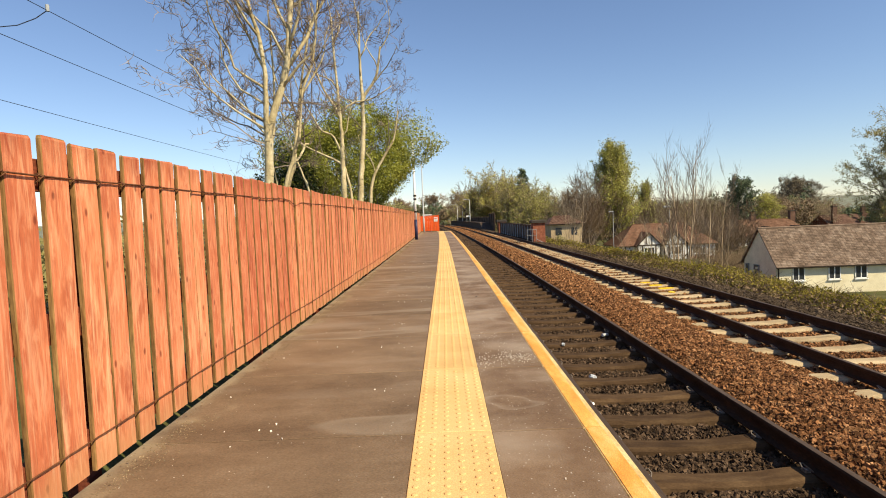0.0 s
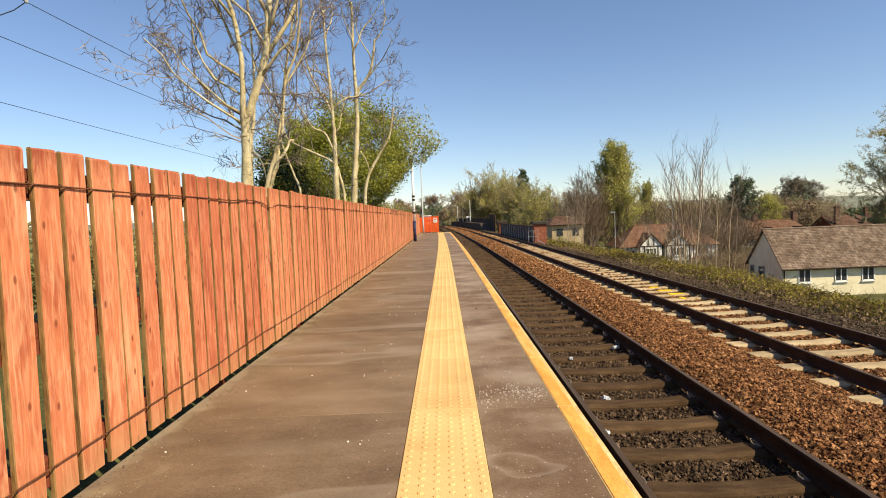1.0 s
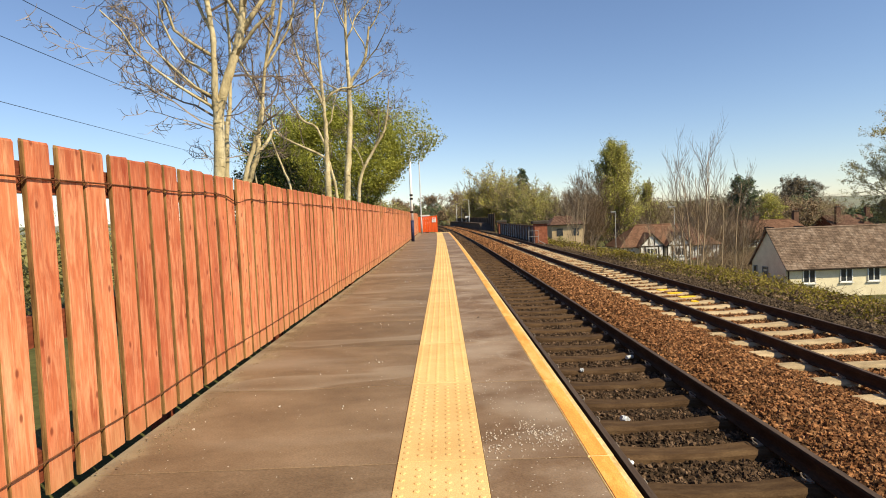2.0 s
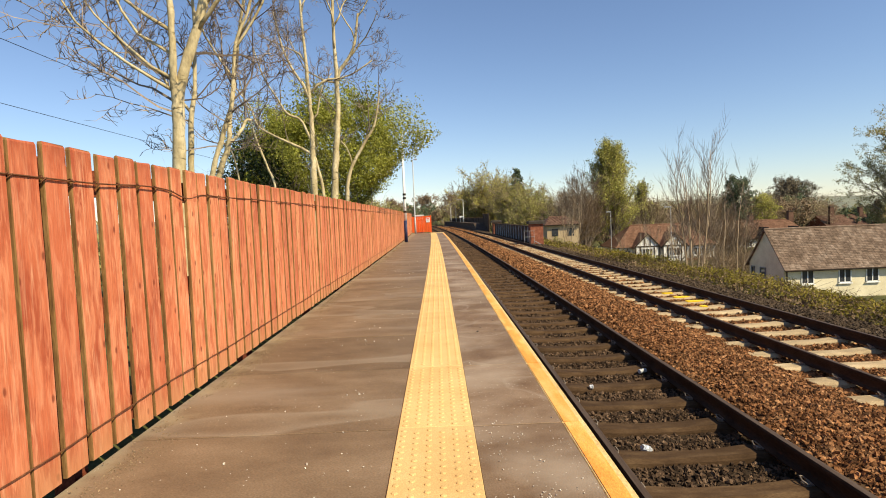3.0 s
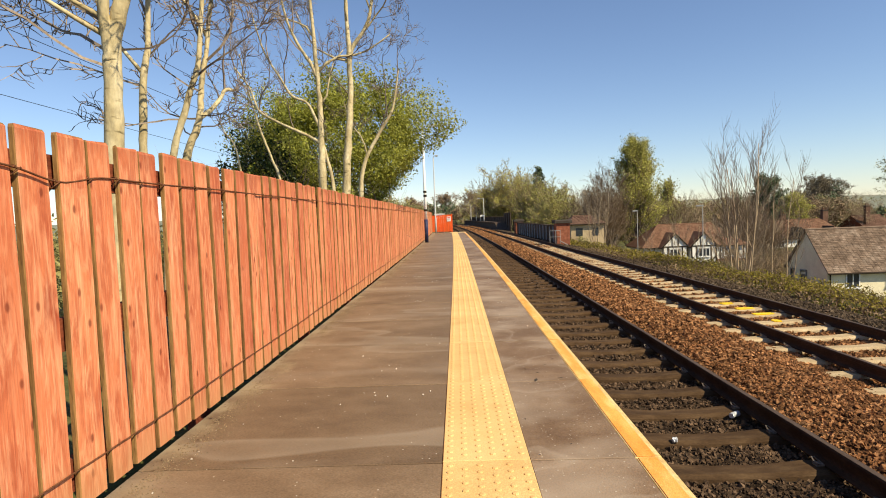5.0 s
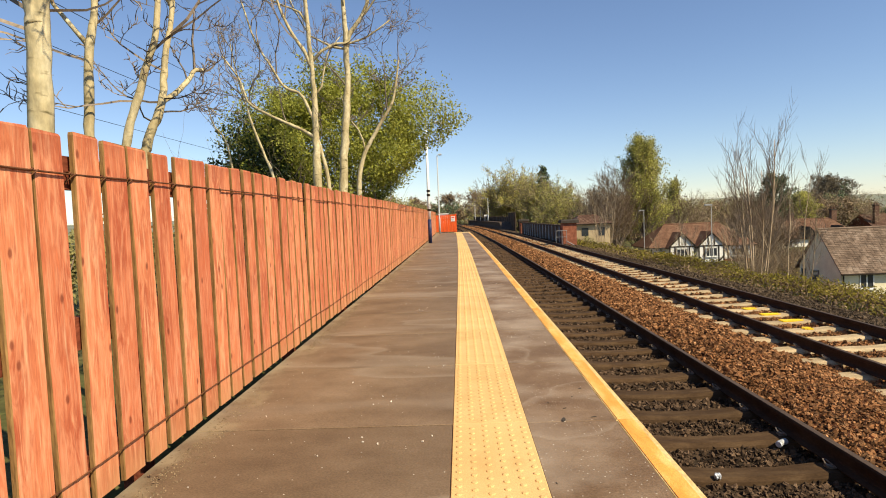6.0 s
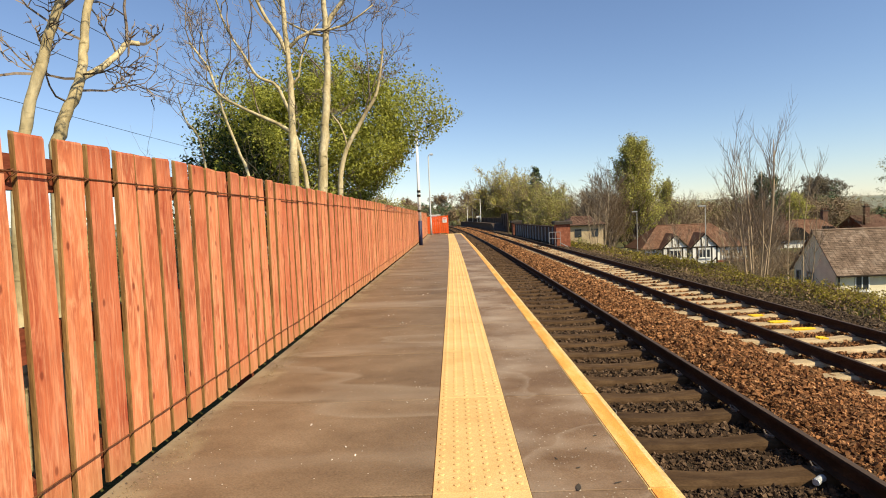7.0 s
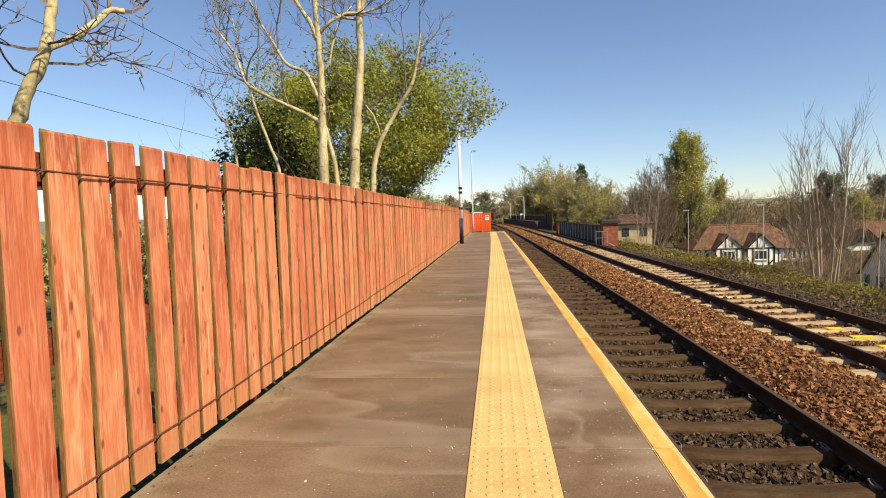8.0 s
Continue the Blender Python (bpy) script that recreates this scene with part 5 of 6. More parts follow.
bung = gable_house("cream rendered bungalow with a brown tiled roof", 26.7, 48.0, 44.5, 49.3, -6.9, -3.62, -0.92, M_RENDER, M_TILE)
for x, w in ((28.0, 1.0), (30.9, 1.0), (33.05, 1.0), (36.0, 1.0), (39.4, 1.6)):
    window(bung, x, 44.5, -5.15, w, 1.25)
part("downpipe", Geo().tube([(26.95, 44.42, -3.85), (26.85, 44.40, -4.1), (26.82, 44.40, -6.8)], 0.05, 6), M_BLACKSTEEL, bung)

ht = gable_house("half-timbered white house with red tiled hipped roof", 25.2, 38.9, 80.0, 87.0, -8.2, -3.85, -1.15, M_RENDER_W, M_TILE_RED, hip=3.4, chimneys=())
part("brick_storey", Geo().box(25.15, 79.93, -8.2, 38.95, 79.996, -5.95), M_BRICK, ht, "red brick ground floor")
for gxm in (29.0, 32.8):
    g = Geo()
    g.add([(gxm - 1.7, 78.9, -6.3), (gxm + 1.7, 78.9, -6.3), (gxm + 1.7, 78.9, -4.0), (gxm - 1.7, 78.9, -4.0), (gxm, 78.9, -2.3), (gxm - 1.7, 80.0, -6.3), (gxm + 1.7, 80.0, -6.3), (gxm + 1.7, 80.0, -4.0), (gxm - 1.7, 80.0, -4.0), (gxm, 83.0, -2.3)],
          [(0, 1, 2, 4, 3), (0, 3, 8, 5), (1, 6, 7, 2), (3, 4, 9, 8), (2, 7, 9, 4), (0, 5, 6, 1)])
    bay = part("bay", g, M_RENDER_W, ht, "white gabled bay with black timbers")
    g = Geo()
    for s in (-1, 1):
        g.add([(gxm + s * 1.95, 78.78, -4.24), (gxm, 78.78, -2.28), (gxm, 83.2, -2.28), (gxm + s * 1.95, 81.0, -4.24), (gxm + s * 1.95, 78.78, -4.10), (gxm, 78.78, -2.14), (gxm, 83.2, -2.14), (gxm + s * 1.95, 81.0, -4.10)],
              [(0, 1, 2, 3), (7, 6, 5, 4), (0, 4, 5, 1), (1, 5, 6, 2), (2, 6, 7, 3), (3, 7, 4, 0)])
    part("bay_roof", g, M_TILE_RED, bay)
    for s in (-1, 1):
        g = Geo()
        g.add([(gxm + s * 1.95, 78.70, -4.36), (gxm, 78.70, -2.42), (gxm, 78.70, -2.18), (gxm + s * 1.95, 78.70, -4.14), (gxm + s * 1.95, 78.77, -4.36), (gxm, 78.77, -2.42), (gxm, 78.77, -2.18), (gxm + s * 1.95, 78.77, -4.14)],
              [(0, 1, 2, 3), (7, 6, 5, 4), (0, 4, 5, 1), (1, 5, 6, 2), (2, 6, 7, 3), (3, 7, 4, 0)])
        part("bargeboard", g, M_TIMBER, bay)
    for q in (-1.62, -0.95, 0.95, 1.62):
        part("timber", Geo().box(gxm + q - 0.09, 78.86, -6.3, gxm + q + 0.09, 78.897, -4.0), M_TIMBER, bay)
    for z in (-6.25, -4.02):
        part("timber", Geo().box(gxm - 1.7, 78.85, z - 0.09, gxm + 1.7, 78.896, z + 0.09), M_TIMBER, bay)
    for s in (-1, 1):
        m = Matrix.Translation((gxm + s * 1.28, 78.87, -5.75)) @ Matrix.Rotation(s * 0.75, 4, "Y")
        part("brace", Geo().box(-0.08, -0.015, -0.55, 0.08, 0.02, 0.55, m=m), M_TIMBER, bay)
        part("timber", Geo().box(gxm + s * 0.4 - 0.07, 78.86, -3.9, gxm + s * 0.4 + 0.07, 78.897, -2.9), M_TIMBER, bay)
    window(bay, gxm - 0.75, 78.87, -5.45, 1.5, 1.15, 3)
for x in list(np.arange(25.3, 27.0, 0.62)) + list(np.arange(34.8, 38.8, 0.62)):
    part("timber", Geo().box(x, 79.94, -5.95, x + 0.11, 79.997, -4.2), M_TIMBER, ht)
window(ht, 25.6, 79.93, -5.55, 1.4, 1.0, 3)
window(ht, 35.9, 79.93, -5.55, 1.7, 1.05, 3)
window(ht, 36.0, 79.91, -7.3, 1.7, 0.95, 3)

for lab, x0, x1, y0, dy, zb, ze, zr, wall, hip, ch in (
        ("white and brick house with red tiled roof", 52.5, 66.5, 100, 8, -9.5, -4.6, -1.7, M_RENDER_W, 2.6, ((57.5, 104, 0.9), (64.8, 104, 1.4))),
        ("red brick house with steep red tiled roof", 85.0, 97.0, 122, 9, -10, -4.6, -1.9, M_BRICK, 0.0, ((86.2, 123.5, 1.9), (94.5, 126, 1.6))),
        ("red brick house with steep red tiled roof", 100.0, 118.0, 128, 9, -10, -4.4, -0.9, M_BRICK, 3.0, ((103.0, 132, 1.8),)),
        ("tan rendered house with a red tiled roof beside the bridge", 13.8, 17.8, 72, 6, -5.5, -0.25, 0.60, M_TAN, 1.2, ())):
    hh = gable_house(lab, x0, x1, y0, y0 + dy, zb, ze, zr, wall, M_TILE_RED if wall is M_RENDER_W else M_TILE_OLD, hip=hip, chimneys=ch)
    small = wall is M_TAN
    for k in range(2 if small else 3):
        xx = x0 + (x1 - x0) * (k + 0.5) / (2 if small else 3) - (0.4 if small else 0.7)
        if small:
            part("window", Geo().box(xx, y0 - 0.04, ze - 1.55, xx + 0.8, y0 + 0.02, ze - 0.6), M_GLASSY, hh, "small dark window")
        else:
            window(hh, xx, y0 - 0.01, ze - 1.65, 1.4, 1.0, 3)
    if wall is M_RENDER_W:
        for k in range(2):
            xm = x0 + (x1 - x0) * (0.4 + 0.38 * k)
            g = Geo()
            g.add([(xm - 2.0, y0 - 0.5, ze - 0.1), (xm + 2.0, y0 - 0.5, ze - 0.1), (xm, y0 - 0.5, ze + 1.75), (xm - 2.0, y0 + 0.5, ze - 0.1), (xm + 2.0, y0 + 0.5, ze - 0.1), (xm, y0 + 3, ze + 1.75)], [(0, 1, 2), (0, 2, 5, 3), (1, 4, 5, 2), (0, 3, 4, 1)])
            part("dormer", g, M_TIMBER, hh, "dark gabled dormer")

for ya, yb, za, zb in ((48.5, 49.0, -5.6, -4.0), (46.9, 47.7, -5.1, -4.0)):
    win = part("side_window", Geo().box(26.672, ya, za, 26.74, yb, zb), M_GLASSY, bung, "small dark window in the shaded gable")
    g = Geo()
    for a in ((ya, za, yb, za + 0.07), (ya, zb - 0.07, yb, zb), (ya, za, ya + 0.07, zb), (yb - 0.07, za, yb, zb)):
        g.box(26.63, a[0], a[1], 26.671, a[2], a[3])
    part("frame", g, M_LAMPGREY, win)


def parked_car(x, y, turn, paint, label):
    """A small hatchback: body with wheel arches' sills, sloped cabin, glass and wheels."""
    c = thing("parked_car", label, "car", "parked cars", at=pose(x, y, ground_z(x, y) - 0.02, 0, 0, turn))
    g = Geo()
    prof = [(-2.0, 0.32), (2.0, 0.32), (2.02, 0.62), (1.9, 0.84), (0.95, 0.94), (-1.85, 0.98), (-2.0, 0.80)]
    n = len(prof)
    for yy, k in ((-0.84, 0.97), (-0.78, 1.0), (0.78, 1.0), (0.84, 0.97)):
        g.v += [(a * k, yy, 0.32 + (b - 0.32) * k) for a, b in prof]
    for i in range(3):
        for k in range(n):
            g.f.append((i * n + k, i * n + (k + 1) % n, (i + 1) * n + (k + 1) % n, (i + 1) * n + k)); g.mi.append(0)
    g.f += [tuple(range(n)), tuple(range(3 * n, 4 * n))[::-1]]; g.mi += [0, 0]
    part("body", g, paint, c)
    cabin = [(-1.80, 0.96), (0.98, 0.92), (0.30, 1.44), (-1.30, 1.46)]
    g = Geo()
    for yy, k in ((-0.76, 0.0), (-0.62, 1.0), (0.62, 1.0), (0.76, 0.0)):
        g.v += [(a, yy if b < 1 else (yy if abs(yy) < 0.7 else math.copysign(0.64, yy)), b) for a, b in cabin]
    for i in range(3):
        for k in range(4):
            g.f.append((i * 4 + k, i * 4 + (k + 1) % 4, (i + 1) * 4 + (k + 1) % 4, (i + 1) * 4 + k)); g.mi.append(0)
    g.f += [(0, 1, 2, 3), (15, 14, 13, 12)]; g.mi += [0, 0]
    part("cabin_glass", g, M_GLASSY, c)
    part("roof", Geo().bbox(-1.32, -0.64, 1.44, 0.32, 0.64, 1.50, 0.03), paint, c)
    for wx in (-1.25, 1.25):
        for wy in (-0.86, 0.68):
            wheel = part("wheel", Geo().tube([(wx, wy, 0.31), (wx, wy + 0.18, 0.31)], 0.31, 14), M_BLACKSTEEL, c)
            part("rim", Geo().tube([(wx, wy - 0.008, 0.31), (wx, wy + 0.188, 0.31)], 0.19, 12), M_GREYSTEEL, wheel)
    return c


parked_car(24.3, 51.5, 8, M_WHITE, "white hatchback parked below the embankment")
parked_car(24.2, 46.3, 95, M_RED, "red hatchback parked beside the bungalow")

# ---- street lamps by the houses ----
def street_lamp(x, y, top, label):
    z = ground_z(x, y) - 0.1
    t = thing("street_lamp", label, "street lamp", "street lamps", at=pose(x, y, z))
    h = top - z
    part("pole", Geo().tube([(0, 0, 0), (0, 0, 1.4), (0, 0, 1.45), (0, 0, h)], [0.07, 0.07, 0.05, 0.035], 8), M_LAMPGREY, t, smooth=True)
    part("lamp_head", Geo().bbox(-0.60, -0.12, h - 0.04, 0.06, 0.12, h + 0.10, 0.04), M_LAMPGREY, t)


street_lamp(22.8, 75.0, 0.95, "grey street lamp beside the poplar")
street_lamp(22.9, 56.3, 1.25, "grey street lamp below the embankment")
van = thing("parked_van", "small white van parked below the embankment", "van", at=pose(19.3, 70.0, ground_z(19.3, 70) + 0.0))
part("body", Geo().bbox(-0.9, -2.0, 0.35, 0.9, 1.6, 2.15, 0.30).bbox(-0.88, -2.8, 0.35, 0.88, -2.0, 1.25, 0.2), M_WHITE, van)
part("windscreen", Geo().box(-0.75, -2.06, 1.30, 0.75, -2.01, 1.85), M_GLASSY, van)
for sx in (-0.86, 0.70):
    for sy in (-2.2, 1.0):
        part("wheel", Geo().tube([(sx, sy, 0.34), (sx + 0.16, sy, 0.34)], 0.34, 12), M_BLACKSTEEL, van)

# ---- trees round the houses and along the skyline ----
def leafy_tree(label, x, y, z0, h, w, mat, seed, n=5000, size=0.22, kind="round", name="broadleaf_tree", boughs=26, fine=3, low=0.25):
    """Trunk, boughs and twigs, with the leaves gathered about the twigs; the twigs of far trees stand for sprays."""
    t = thing(name, label, "tree", "trees")
    q = np.random.default_rng(seed)
    lb, tg = Geo(), Geo()
    least = 0.013 if y < 100 else 0.018
    lb.tube([(x, y, z0 - 0.2), (x + q.normal() * 0.1, y, z0 + h * 0.25), (x + q.normal() * 0.15, y, z0 + h * 0.6)], [h * 0.022, h * 0.017, h * 0.009], 8)
    for k in range(boughs):
        a = 2.4 * k + q.uniform(-0.4, 0.4)
        f = (k + 0.5) / boughs
        if kind == "column":
            s = 0.06 + 0.66 * f
            sp, ln = 0.42 * (1 - f) ** 0.8 + 0.02, h * min(0.26 + 0.10 * q.uniform(), (0.88 - s) * q.uniform(0.75, 1.05))
            d, lift, out, kids = (math.cos(a) * sp * w / h * 2.5, math.sin(a) * sp * w / h * 2.5, 1), 0.10, 0.34 - 0.12 * f, (6, 8)
        elif kind == "broom":
            s, lean = 0.02, math.radians(48) * math.sqrt(f)
            ln = 0.74 * min(h / math.cos(lean * 0.7), h * 1.05) * (1.0 - 0.25 * f) * q.uniform(0.8, 1.1)
            d, lift, out, kids = (math.cos(a) * math.sin(lean) * w / h, math.sin(a) * math.sin(lean) * w / h, math.cos(lean)), 0.05, 0.42, (6, 8)
        elif kind == "cone":
            s = 0.10 + 0.86 * f
            ln = w * 0.56 * (1.08 - s) * q.uniform(0.75, 1.1)
            d, lift, out, kids = (math.cos(a), math.sin(a), 0.15), 0.03, 0.6, (5, 7)
        else:
            s = low * 0.6 + (0.62 - low * 0.6) * f
            lean = math.radians(62 - 50 * f) * q.uniform(0.8, 1.15)
            ln = 0.60 * min(h * (1.0 - s) / max(0.35, math.cos(lean)), w * 0.5 / max(0.25, math.sin(lean))) * q.uniform(0.85, 1.1)
            d, lift, out, kids = (math.cos(a) * math.sin(lean), math.sin(a) * math.sin(lean), math.cos(lean)), 0.05, 0.62, (5, 6)
        grow(lb, tg, (x, y, z0 + h * s), d, ln, h * 0.0055 * (1.1 - 0.6 * f), fine, q, kids=kids, spread=out, lift=lift, wig=0.10, steps=5, short=0.46, least=least)
    part("trunk", lb, M_TWIG, t, smooth=True)
    part("twig_growth", tg, mat if mat in (M_BROWNWOOD, M_GREYWOOD) else M_TWIG_FAR, t)
    if n:
        tips = np.array([tuple(p) for p in tg.v])
        pts = tips[q.integers(0, len(tips), n)] + np.clip(q.normal(size=(n, 3)), -1.6, 1.6) * size * 1.5
        tagged(leaves("crown", pts, size, mat, t, q, slim=0.7), kind="stuff")
    return t


GZ = -7.0
leafy_tree("columnar green poplar in fresh leaf", 27.3, 90.0, GZ - 0.5, 20.4, 12.0, M_POPLAR, 61, 52000, 0.11, "column", "poplar", boughs=110, fine=2)
leafy_tree("smaller columnar poplar behind the houses", 40.5, 112, GZ, 14.2, 5.0, M_POPLAR, 62, 6000, 0.13, "column", "poplar", boughs=60, fine=2)
leafy_tree("broad yellow-budding tree above the bridge", 12.6, 128, -3, 13.2, 9.0, M_BUD, 63, 26000, 0.115, "broom", boughs=34)
leafy_tree("broad yellow-budding tree above the bridge", 9.6, 131, -3, 12.4, 9.0, M_BUD, 83, 20000, 0.115, "broom", boughs=30)
leafy_tree("brown budding tree above the far platform", 7.6, 140, -3, 11.4, 8.0, M_BROWNWOOD, 84, 3000, 0.10, "broom", boughs=30)
leafy_tree("green-budding thicket behind the bridge", 15.6, 118, -4, 12.0, 7.0, M_POPLAR, 85, 14000, 0.10, "broom", boughs=30)
leafy_tree("budding tree beside the far platform", 4.4, 176, -2, 11.5, 10.0, M_BROWNWOOD, 64, 3000, 0.14)
leafy_tree("soft green conifer behind the bridge", 17.8, 124, -4, 15.4, 5.6, M_CONIFER, 65, 9000, 0.13, "cone", "conifer", boughs=60, fine=2)
leafy_tree("green tree in young leaf behind the bridge", 18.6, 114, -5, 11.2, 6.0, M_POPLAR, 66, 15000, 0.11, "broom", boughs=26)
leafy_tree("green tree in young leaf beside the bridge", 16.0, 98, -5, 9.4, 6.5, M_POPLAR, 67, 13000, 0.09, "broom")
leafy_tree("bare brown tree beyond the bridge", 19.0, 80, -6, 12.0, 5.5, M_BROWNWOOD, 68, 500, 0.06, "broom")
leafy_tree("bare brown tree beyond the bridge", 22.2, 86, -6, 12.0, 5.5, M_BROWNWOOD, 69, 500, 0.06, "broom")
leafy_tree("dark spreading pine among the houses", 64.4, 122, GZ - 1, 16.2, 7.6, M_CONIFER, 70, 14000, 0.16, "round", "pine", low=0.45)
leafy_tree("round green tree among the houses", 72.5, 126, GZ - 1, 12.5, 10.0, M_POPLAR, 71, 9000, 0.15, low=0.1)
leafy_tree("large dark bare-crowned tree beyond the houses", 119.5, 190, GZ - 2, 19.8, 23.0, M_GREYWOOD, 72, 42000, 0.13, boughs=60)
spread_tree = leafy_tree("spreading budding tree with open branches", 64.0, 76, GZ, 21.5, 17.5, M_OLIVE, 73, 90000, 0.082, low=0.1, boughs=84)
leafy_tree("distant brown tree by the track", -4.6, 236, -2, 13.4, 13.0, M_BROWNWOOD, 74, 6000, 0.2)
leafy_tree("distant brown tree by the track", -12.5, 165, -2, 9.5, 9.0, M_BROWNWOOD, 75, 5000, 0.16)
leafy_tree("distant olive tree by the track", -9.0, 128, -2, 6.5, 6.5, M_OLIVE, 76, 3500, 0.13)
leafy_tree("bare brown tree among the houses", 36.0, 98, GZ - 1, 11.6, 9.0, M_BROWNWOOD, 77, 500, 0.08, "broom")
leafy_tree("bare brown tree among the houses", 45.5, 96, GZ - 1, 11.4, 9.0, M_BROWNWOOD, 78, 500, 0.08, "broom")
leafy_tree("bare brown tree beside the half-timbered house", 42.6, 84, GZ - 1, 8.0, 7.5, M_BROWNWOOD, 79, 400, 0.07, "broom")
leafy_tree("bare brown tree beside the half-timbered house", 46.8, 90, GZ - 1, 8.4, 7.5, M_BROWNWOOD, 80, 400, 0.07, "broom")
leafy_tree("bare brown tree beside the poplar", 23.2, 92, GZ, 8.4, 6.0, M_BROWNWOOD, 82, 400, 0.07, "broom")
q = np.random.default_rng(81)
belt = thing("woodland", "belt of brown and green woodland on the skyline", "woodland", kind="stuff")
for k, mat in enumerate((M_BROWNWOOD, M_OLIVE, M_CONIFER)):
    pts = []
    for i in range(60):
        a = radians(q.uniform(-10, 44))
        d = q.uniform(150, 330)
        x, y = d * math.sin(a), d * math.cos(a)
        if abs(x - bend(min(y, 140))) < 13 and y < 200:
            continue
        hh = q.uniform(7, 12.5) * (0.55 if a < 0.14 else (1.0 if a < 0.35 else (0.8 if a < 0.60 else 0.35))) + 3
        pts.append(crown_points(2000, (x, y, ground_z(x, y) + hh * 0.45), (hh * 0.55, hh * 0.55, hh * 0.48), 40, hh * 0.05, q, low=-0.9, hollow=0.3))
    tagged(leaves("foliage", np.concatenate(pts), 0.20, mat, belt, q, slim=0.8), kind="stuff")

copse = thing("copse", "brown and budding trees behind the houses", "woodland", kind="stuff")
for mat, m in ((M_BROWNWOOD, 26), (M_OLIVE, 18), (M_TWIG_FAR, 14)):
    pts = []
    for i in range(m):
        a, y = radians(q.uniform(17, 35)), q.uniform(126, 165)
        x, hh = y * math.tan(a), q.uniform(8.5, 12.5)
        pts.append(crown_points(2200, (x, y, ground_z(x, y) + hh * 0.45), (hh * 0.5, hh * 0.5, hh * 0.5), 60, hh * 0.05, q, low=-0.9, hollow=0.2))
    tagged(leaves("foliage", np.concatenate(pts), 0.11, mat, copse, q, slim=0.5), kind="stuff")

# ---- litter on the track and chips on the platform ----
def litter(x, y, z, size, label, kind, seed):
    t = thing("litter", label, "litter", "litter", at=pose(x, y, z, 10, 5, seed * 40))
    g = Geo()
    if kind == "can":
        g.tube([(-0.06 * size, 0, 0.02), (-0.055 * size, 0, 0.02), (0.0, 0.004, 0.022), (0.055 * size, 0, 0.02), (0.06 * size, 0, 0.02)], [0.024, 0.030, 0.026, 0.030, 0.024], 10)
    else:
        bm = bmesh.new(); bmesh.ops.create_icosphere(bm, subdivisions=2, radius=0.05 * size)
        q2 = random.Random(seed)
        g.add([v.co * q2.uniform(0.5, 1.2) for v in bm.verts], [[v.index for v in f.verts] for f in bm.faces])
        bm.free()
    part("wrapper" if kind != "can" else "can", g, M_LITTER, t)


litter(2.79, 9.22, -1.12, 1.3, "crushed silver drinks can beside the rail", "can", 1)
litter(1.90, 6.71, -1.13, 1.25, "crumpled pale foil wrapper on the dark ballast", "wrap", 2)
litter(1.62, 5.72, -1.13, 0.9, "crumpled pale wrapper on the dark ballast", "wrap", 3)
litter(1.91, 8.56, -1.085, 0.6, "flattened pale paper scrap on a sleeper", "wrap", 4)
chips = thing("stone_chips", "pale grit and chips scattered on the platform", "grit", kind="stuff")
q = np.random.default_rng(91)
def chip_pts(n, cx, cy, sx, sy):
    return np.stack([np.clip(cx + q.normal(size=n) * sx, -1.55, 0.66), cy + q.normal(size=n) * sy, np.full(n, 0.002)], axis=1)
pts = np.concatenate([chip_pts(230, 0.50, 3.62, 0.085, 0.10), chip_pts(90, 0.27, 3.55, 0.05, 0.10), chip_pts(35, 0.36, 4.3, 0.12, 0.25)])
tagged(stones("chips", pts, 0.0040, M_CHIP, chips, q), kind="stuff")
pts = np.stack([q.uniform(-1.5, 0.66, 230), q.uniform(0.8, 22, 230), np.full(230, 0.002)], axis=1)
pts = pts[(pts[:, 0] < -0.22) | (pts[:, 0] > 0.22)]
tagged(stones("chips", pts, 0.0048, M_CHIP, chips, q), kind="stuff")
pts = np.concatenate([chip_pts(4, q.uniform(-1.2, 0.6), q.uniform(1.2, 16), 0.06, 0.06) for k in range(16)])
pts = pts[(pts[:, 0] < -0.22) | (pts[:, 0] > 0.22)]
tagged(stones("chips", pts, 0.0062, M_CHIP, chips, q), kind="stuff")
dirt = thing("sandy_dirt", "pale sandy dirt washed along the fence foot", "dirt", kind="stuff")
n = 16000
ym = q.uniform(-0.5, 26, n)
xm = np.abs(q.normal(size=n)) * 0.085 + 0.05
keep = np.array([noise.noise(Vector((a * 5.0, b * 1.1, 3.0))) + 0.5 * noise.noise(Vector((a * 16.0, b * 9.0, 8.0))) for a, b in zip(xm, ym)]) > -0.02
pts = np.stack([FX + 0.02 + xm + np.array([bend(b) for b in ym]), ym, np.full(n, 0.0005)], axis=1)[keep]
tagged(stones("grains", pts, 0.0030, M_SAND, dirt, q), kind="stuff")
moss = thing("moss", "mossy debris along the foot of the fence", "moss", kind="stuff")
n = 1100
ym = q.uniform(-1, 30, n)
pts = np.stack([FX + 0.03 + np.abs(q.normal(size=n)) * 0.03 * (1 + 1.4 * np.sin(ym * 1.3) ** 8) + np.array([bend(b) for b in ym]), ym, q.uniform(0.001, 0.014, n)], axis=1)
tagged(leaves("debris", pts, 0.009, M_DRY, moss, q, flat=0.7), kind="stuff")

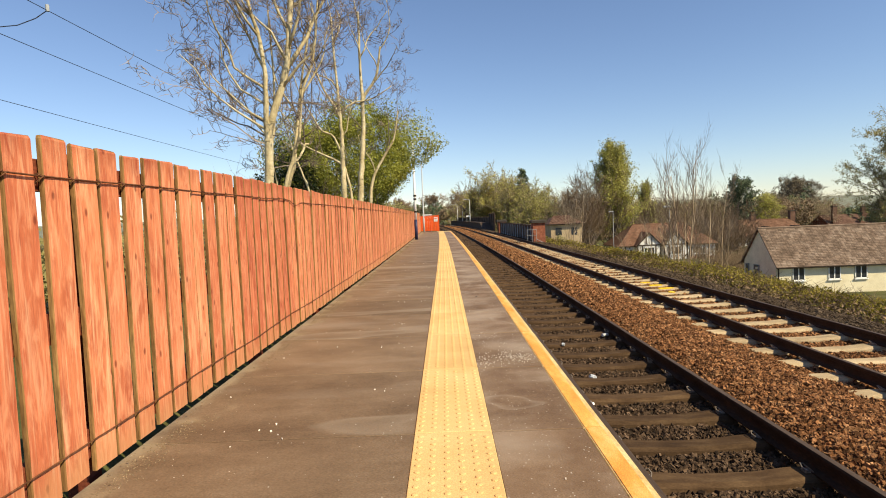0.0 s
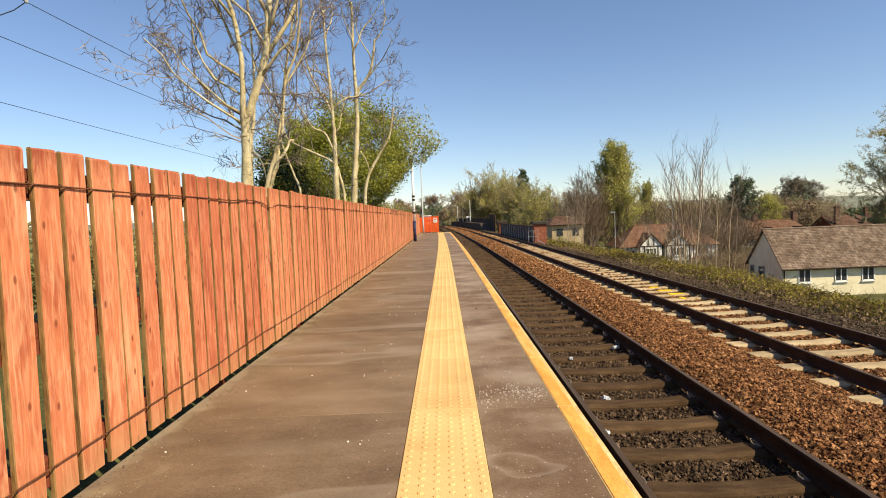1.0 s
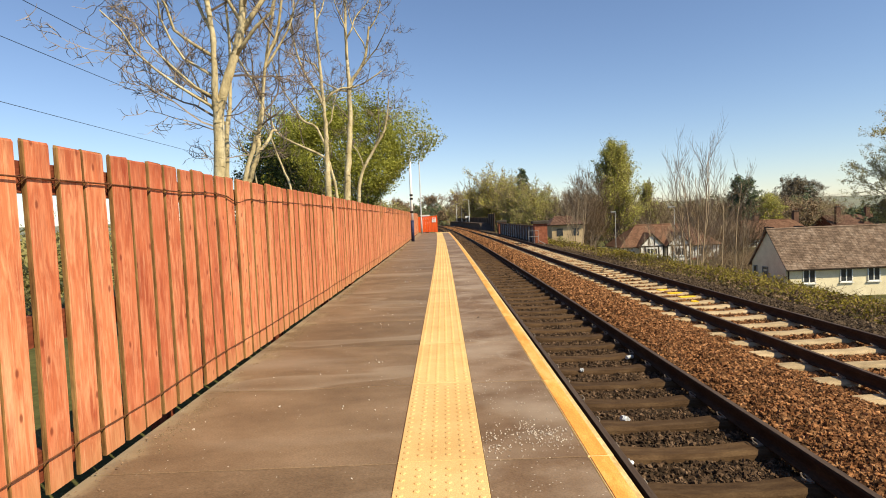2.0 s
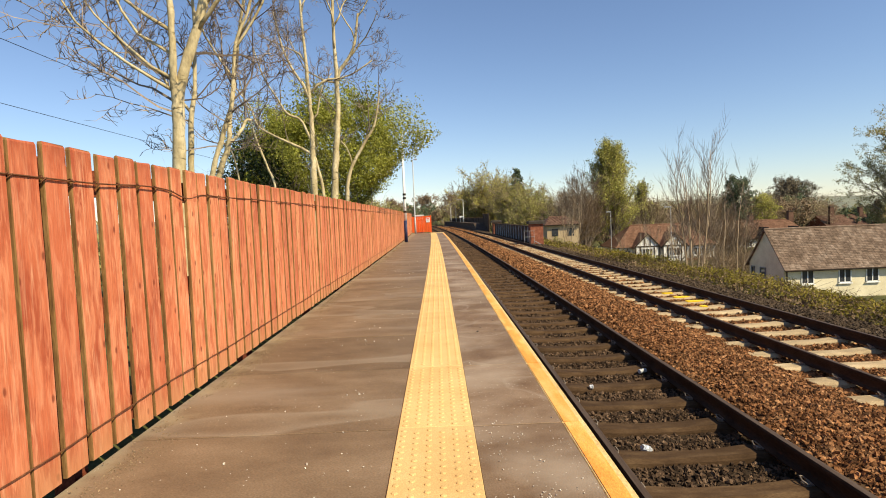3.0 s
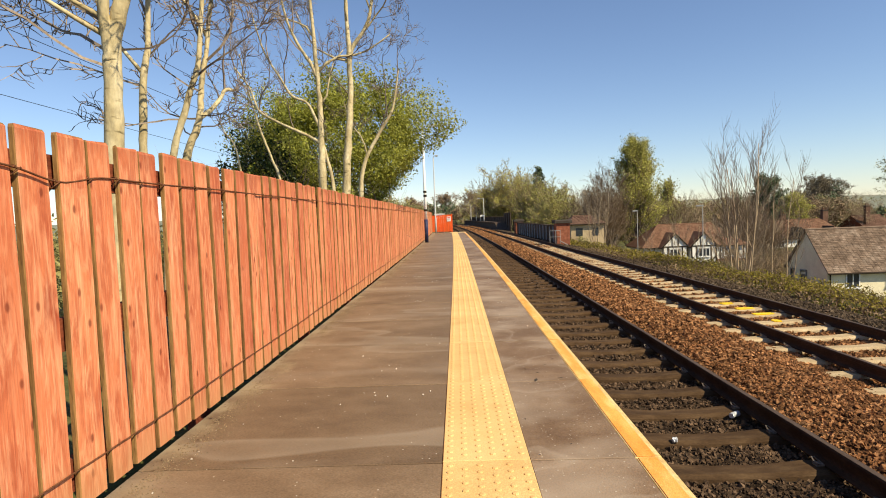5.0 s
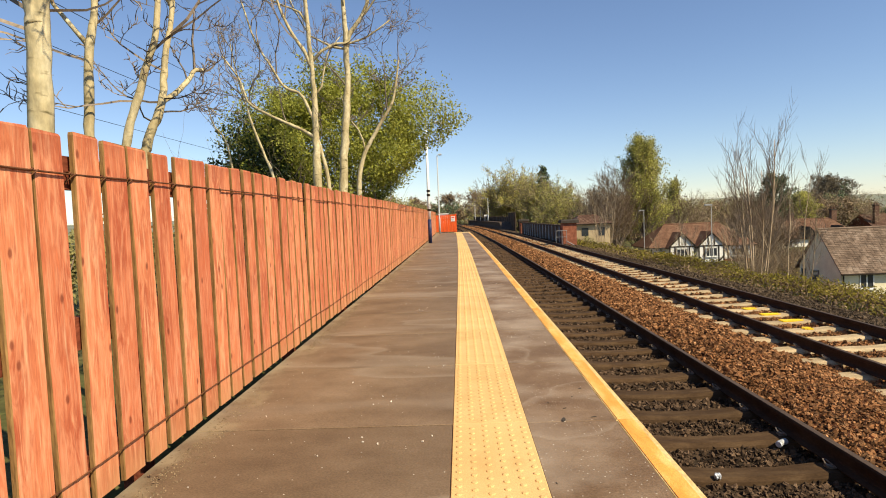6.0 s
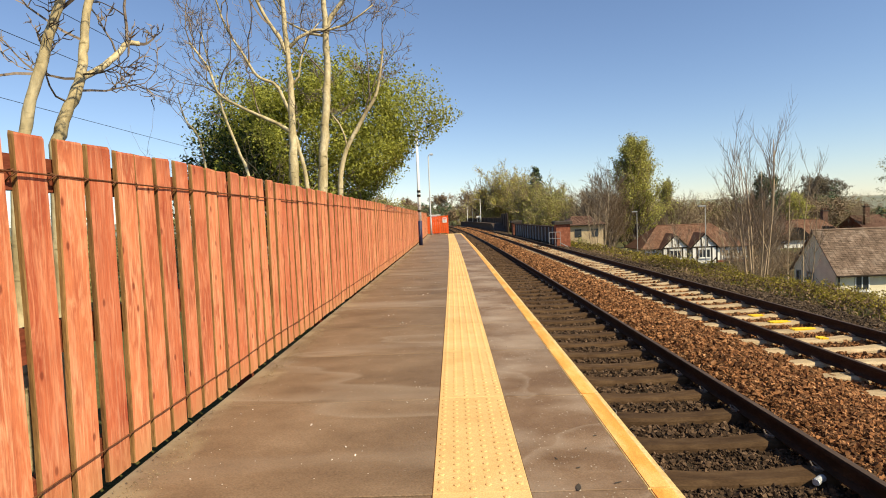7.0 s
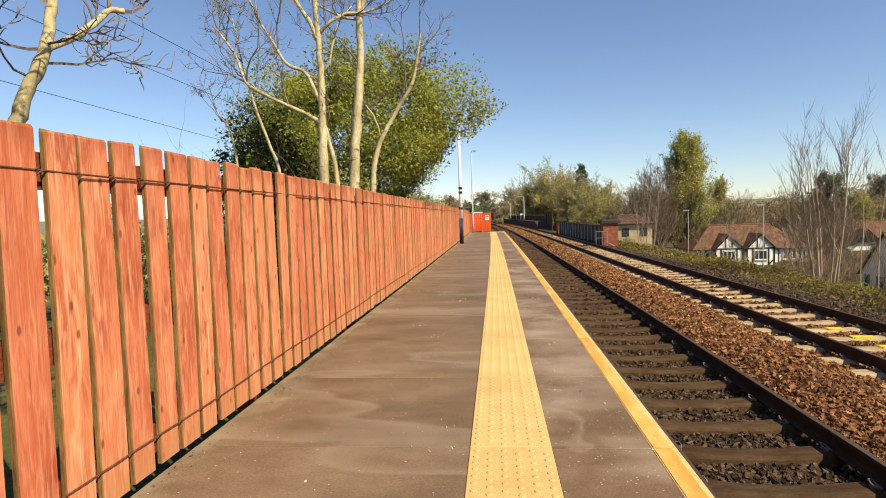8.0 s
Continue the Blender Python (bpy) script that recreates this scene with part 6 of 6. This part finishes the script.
# dark smears trodden into the edge paving
smear = thing("tar_smear", "dark trodden smears on the edge paving", "stain", kind="stuff")
g = Geo()
q3 = random.Random(17)
for cx, cy, ln, ang in ((0.40, 7.02, 0.11, 1.3), (0.44, 7.20, 0.05, 0.4), (0.36, 7.30, 0.04, 2.0), (0.60, 7.55, 0.05, 0.2), (0.52, 7.40, 0.035, 1.0), (0.57, 7.05, 0.06, 0.3), (0.42, 5.95, 0.03, 0.8), (0.24, 6.30, 0.03, 1.8), (0.47, 9.1, 0.04, 0.4)):
    ln *= 0.62
    n = 9
    ring = [(cx + math.cos(a) * ln * 0.5 * q3.uniform(0.6, 1.1) * math.cos(ang) - math.sin(a) * ln * 0.16 * math.sin(ang), cy + math.cos(a) * ln * 0.5 * math.sin(ang) + math.sin(a) * ln * 0.16 * q3.uniform(0.6, 1.2) * math.cos(ang)) for a in [2 * math.pi * k / n for k in range(n)]]
    g.add([(x, y, 0.0005) for x, y in ring] + [(x, y, 0.0016) for x, y in ring], [tuple(range(n))[::-1], tuple(range(n, 2 * n))] + [(k, (k + 1) % n, n + (k + 1) % n, n + k) for k in range(n)])
part("smear", g, M_STONE, smear)
cab = thing("equipment_cabinet", "pale grey equipment cabinet behind the orange barrier", "cabinet")
part("body", Geo().bbox(-1.75, 46.0, -0.6, -1.05, 46.5, 1.34, 0.02), M_WHITE, cab)
part("cap", Geo().bbox(-1.80, 45.95, 1.341, -1.00, 46.55, 1.40, 0.02), M_WHITE, cab)

# ---- paving pieces and pickets ----
def slab_mesh(name, x0, x1, mat, c=0.003):
    return Geo().bbox(x0, 0.005, -0.055, x1, JOINT - 0.005, 0.0, c).mesh(name, mat)


SLAB_L = slab_mesh("paving_slab", -1.622, -0.2008, M_SLAB)
SLAB_R = slab_mesh("edge_slab", 0.2008, 0.6752, M_SLAB_EDGE)


def coping_mesh():
    g = Geo()
    g.bbox(0.676, 0.003, -0.09, 0.797, JOINT - 0.003, 0.0, 0.004)
    g.box(0.686, 0.006, -0.01, 0.768, JOINT - 0.006, 0.0035, 1)
    return g.mesh("coping_stone", [M_CREAM, M_EDGE])


def tactile_mesh():
    g = Geo()
    g.bbox(-0.200, 0.002, -0.055, 0.200, JOINT - 0.002, 0.006, 0.003)
    sides = 8
    rows, cols = 18, 6
    for j in range(rows):
        for i in range(cols):
            cx = -0.1667 + i * 0.0667
            cy = 0.033 + j * 0.0667 + (0.033 if i % 2 else 0.0)
            if cy > JOINT - 0.02:
                continue
            o = len(g.v)
            for rr, z in ((0.0150, 0.0062), (0.0125, 0.0098), (0.0070, 0.0112)):
                for s in range(sides):
                    w = 2 * math.pi * s / sides
                    g.v.append((cx + rr * math.cos(w), cy + rr * math.sin(w), z))
            for k in range(2):
                for s in range(sides):
                    t = (s + 1) % sides
                    g.f.append((o + k * sides + s, o + k * sides + t, o + (k + 1) * sides + t, o + (k + 1) * sides + s)); g.mi.append(0)
            g.f.append(tuple(o + 2 * sides + s for s in range(sides))); g.mi.append(0)
    return g.mesh("tactile_slab", M_TACTILE)


COPING, TACTILE = coping_mesh(), tactile_mesh()
y = FIRST
r = random.Random(5)
while y < Y1 - 0.5:
    b = bend(y + 0.6)
    turn = math.degrees(math.atan2(bend(y + 1.2) - bend(y), 1.2))
    for me, nm in ((SLAB_L, "paving_slab"), (SLAB_R, "edge_slab"), (COPING, "coping_stone"), (TACTILE, "tactile_slab")):
        part(nm, me, None, platform, at=pose(bend(y), y, r.uniform(-0.002, 0.0), 0, 0, -turn))
    y += JOINT

r = random.Random(12)
y = FY0
k = 0
while y < FY1:
    b = bend(y)
    m = pose(FX + b + r.uniform(-0.004, 0.004), y + r.uniform(-0.006, 0.006), 0.034 + r.uniform(-0.006, 0.006), r.uniform(-0.45, 0.45), r.uniform(-0.4, 0.4), 0) @ Matrix.Diagonal((1, r.uniform(0.94, 1.06), r.uniform(0.997, 1.003), 1))
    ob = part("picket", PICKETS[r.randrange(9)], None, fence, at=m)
    y += PITCH
    k += 1
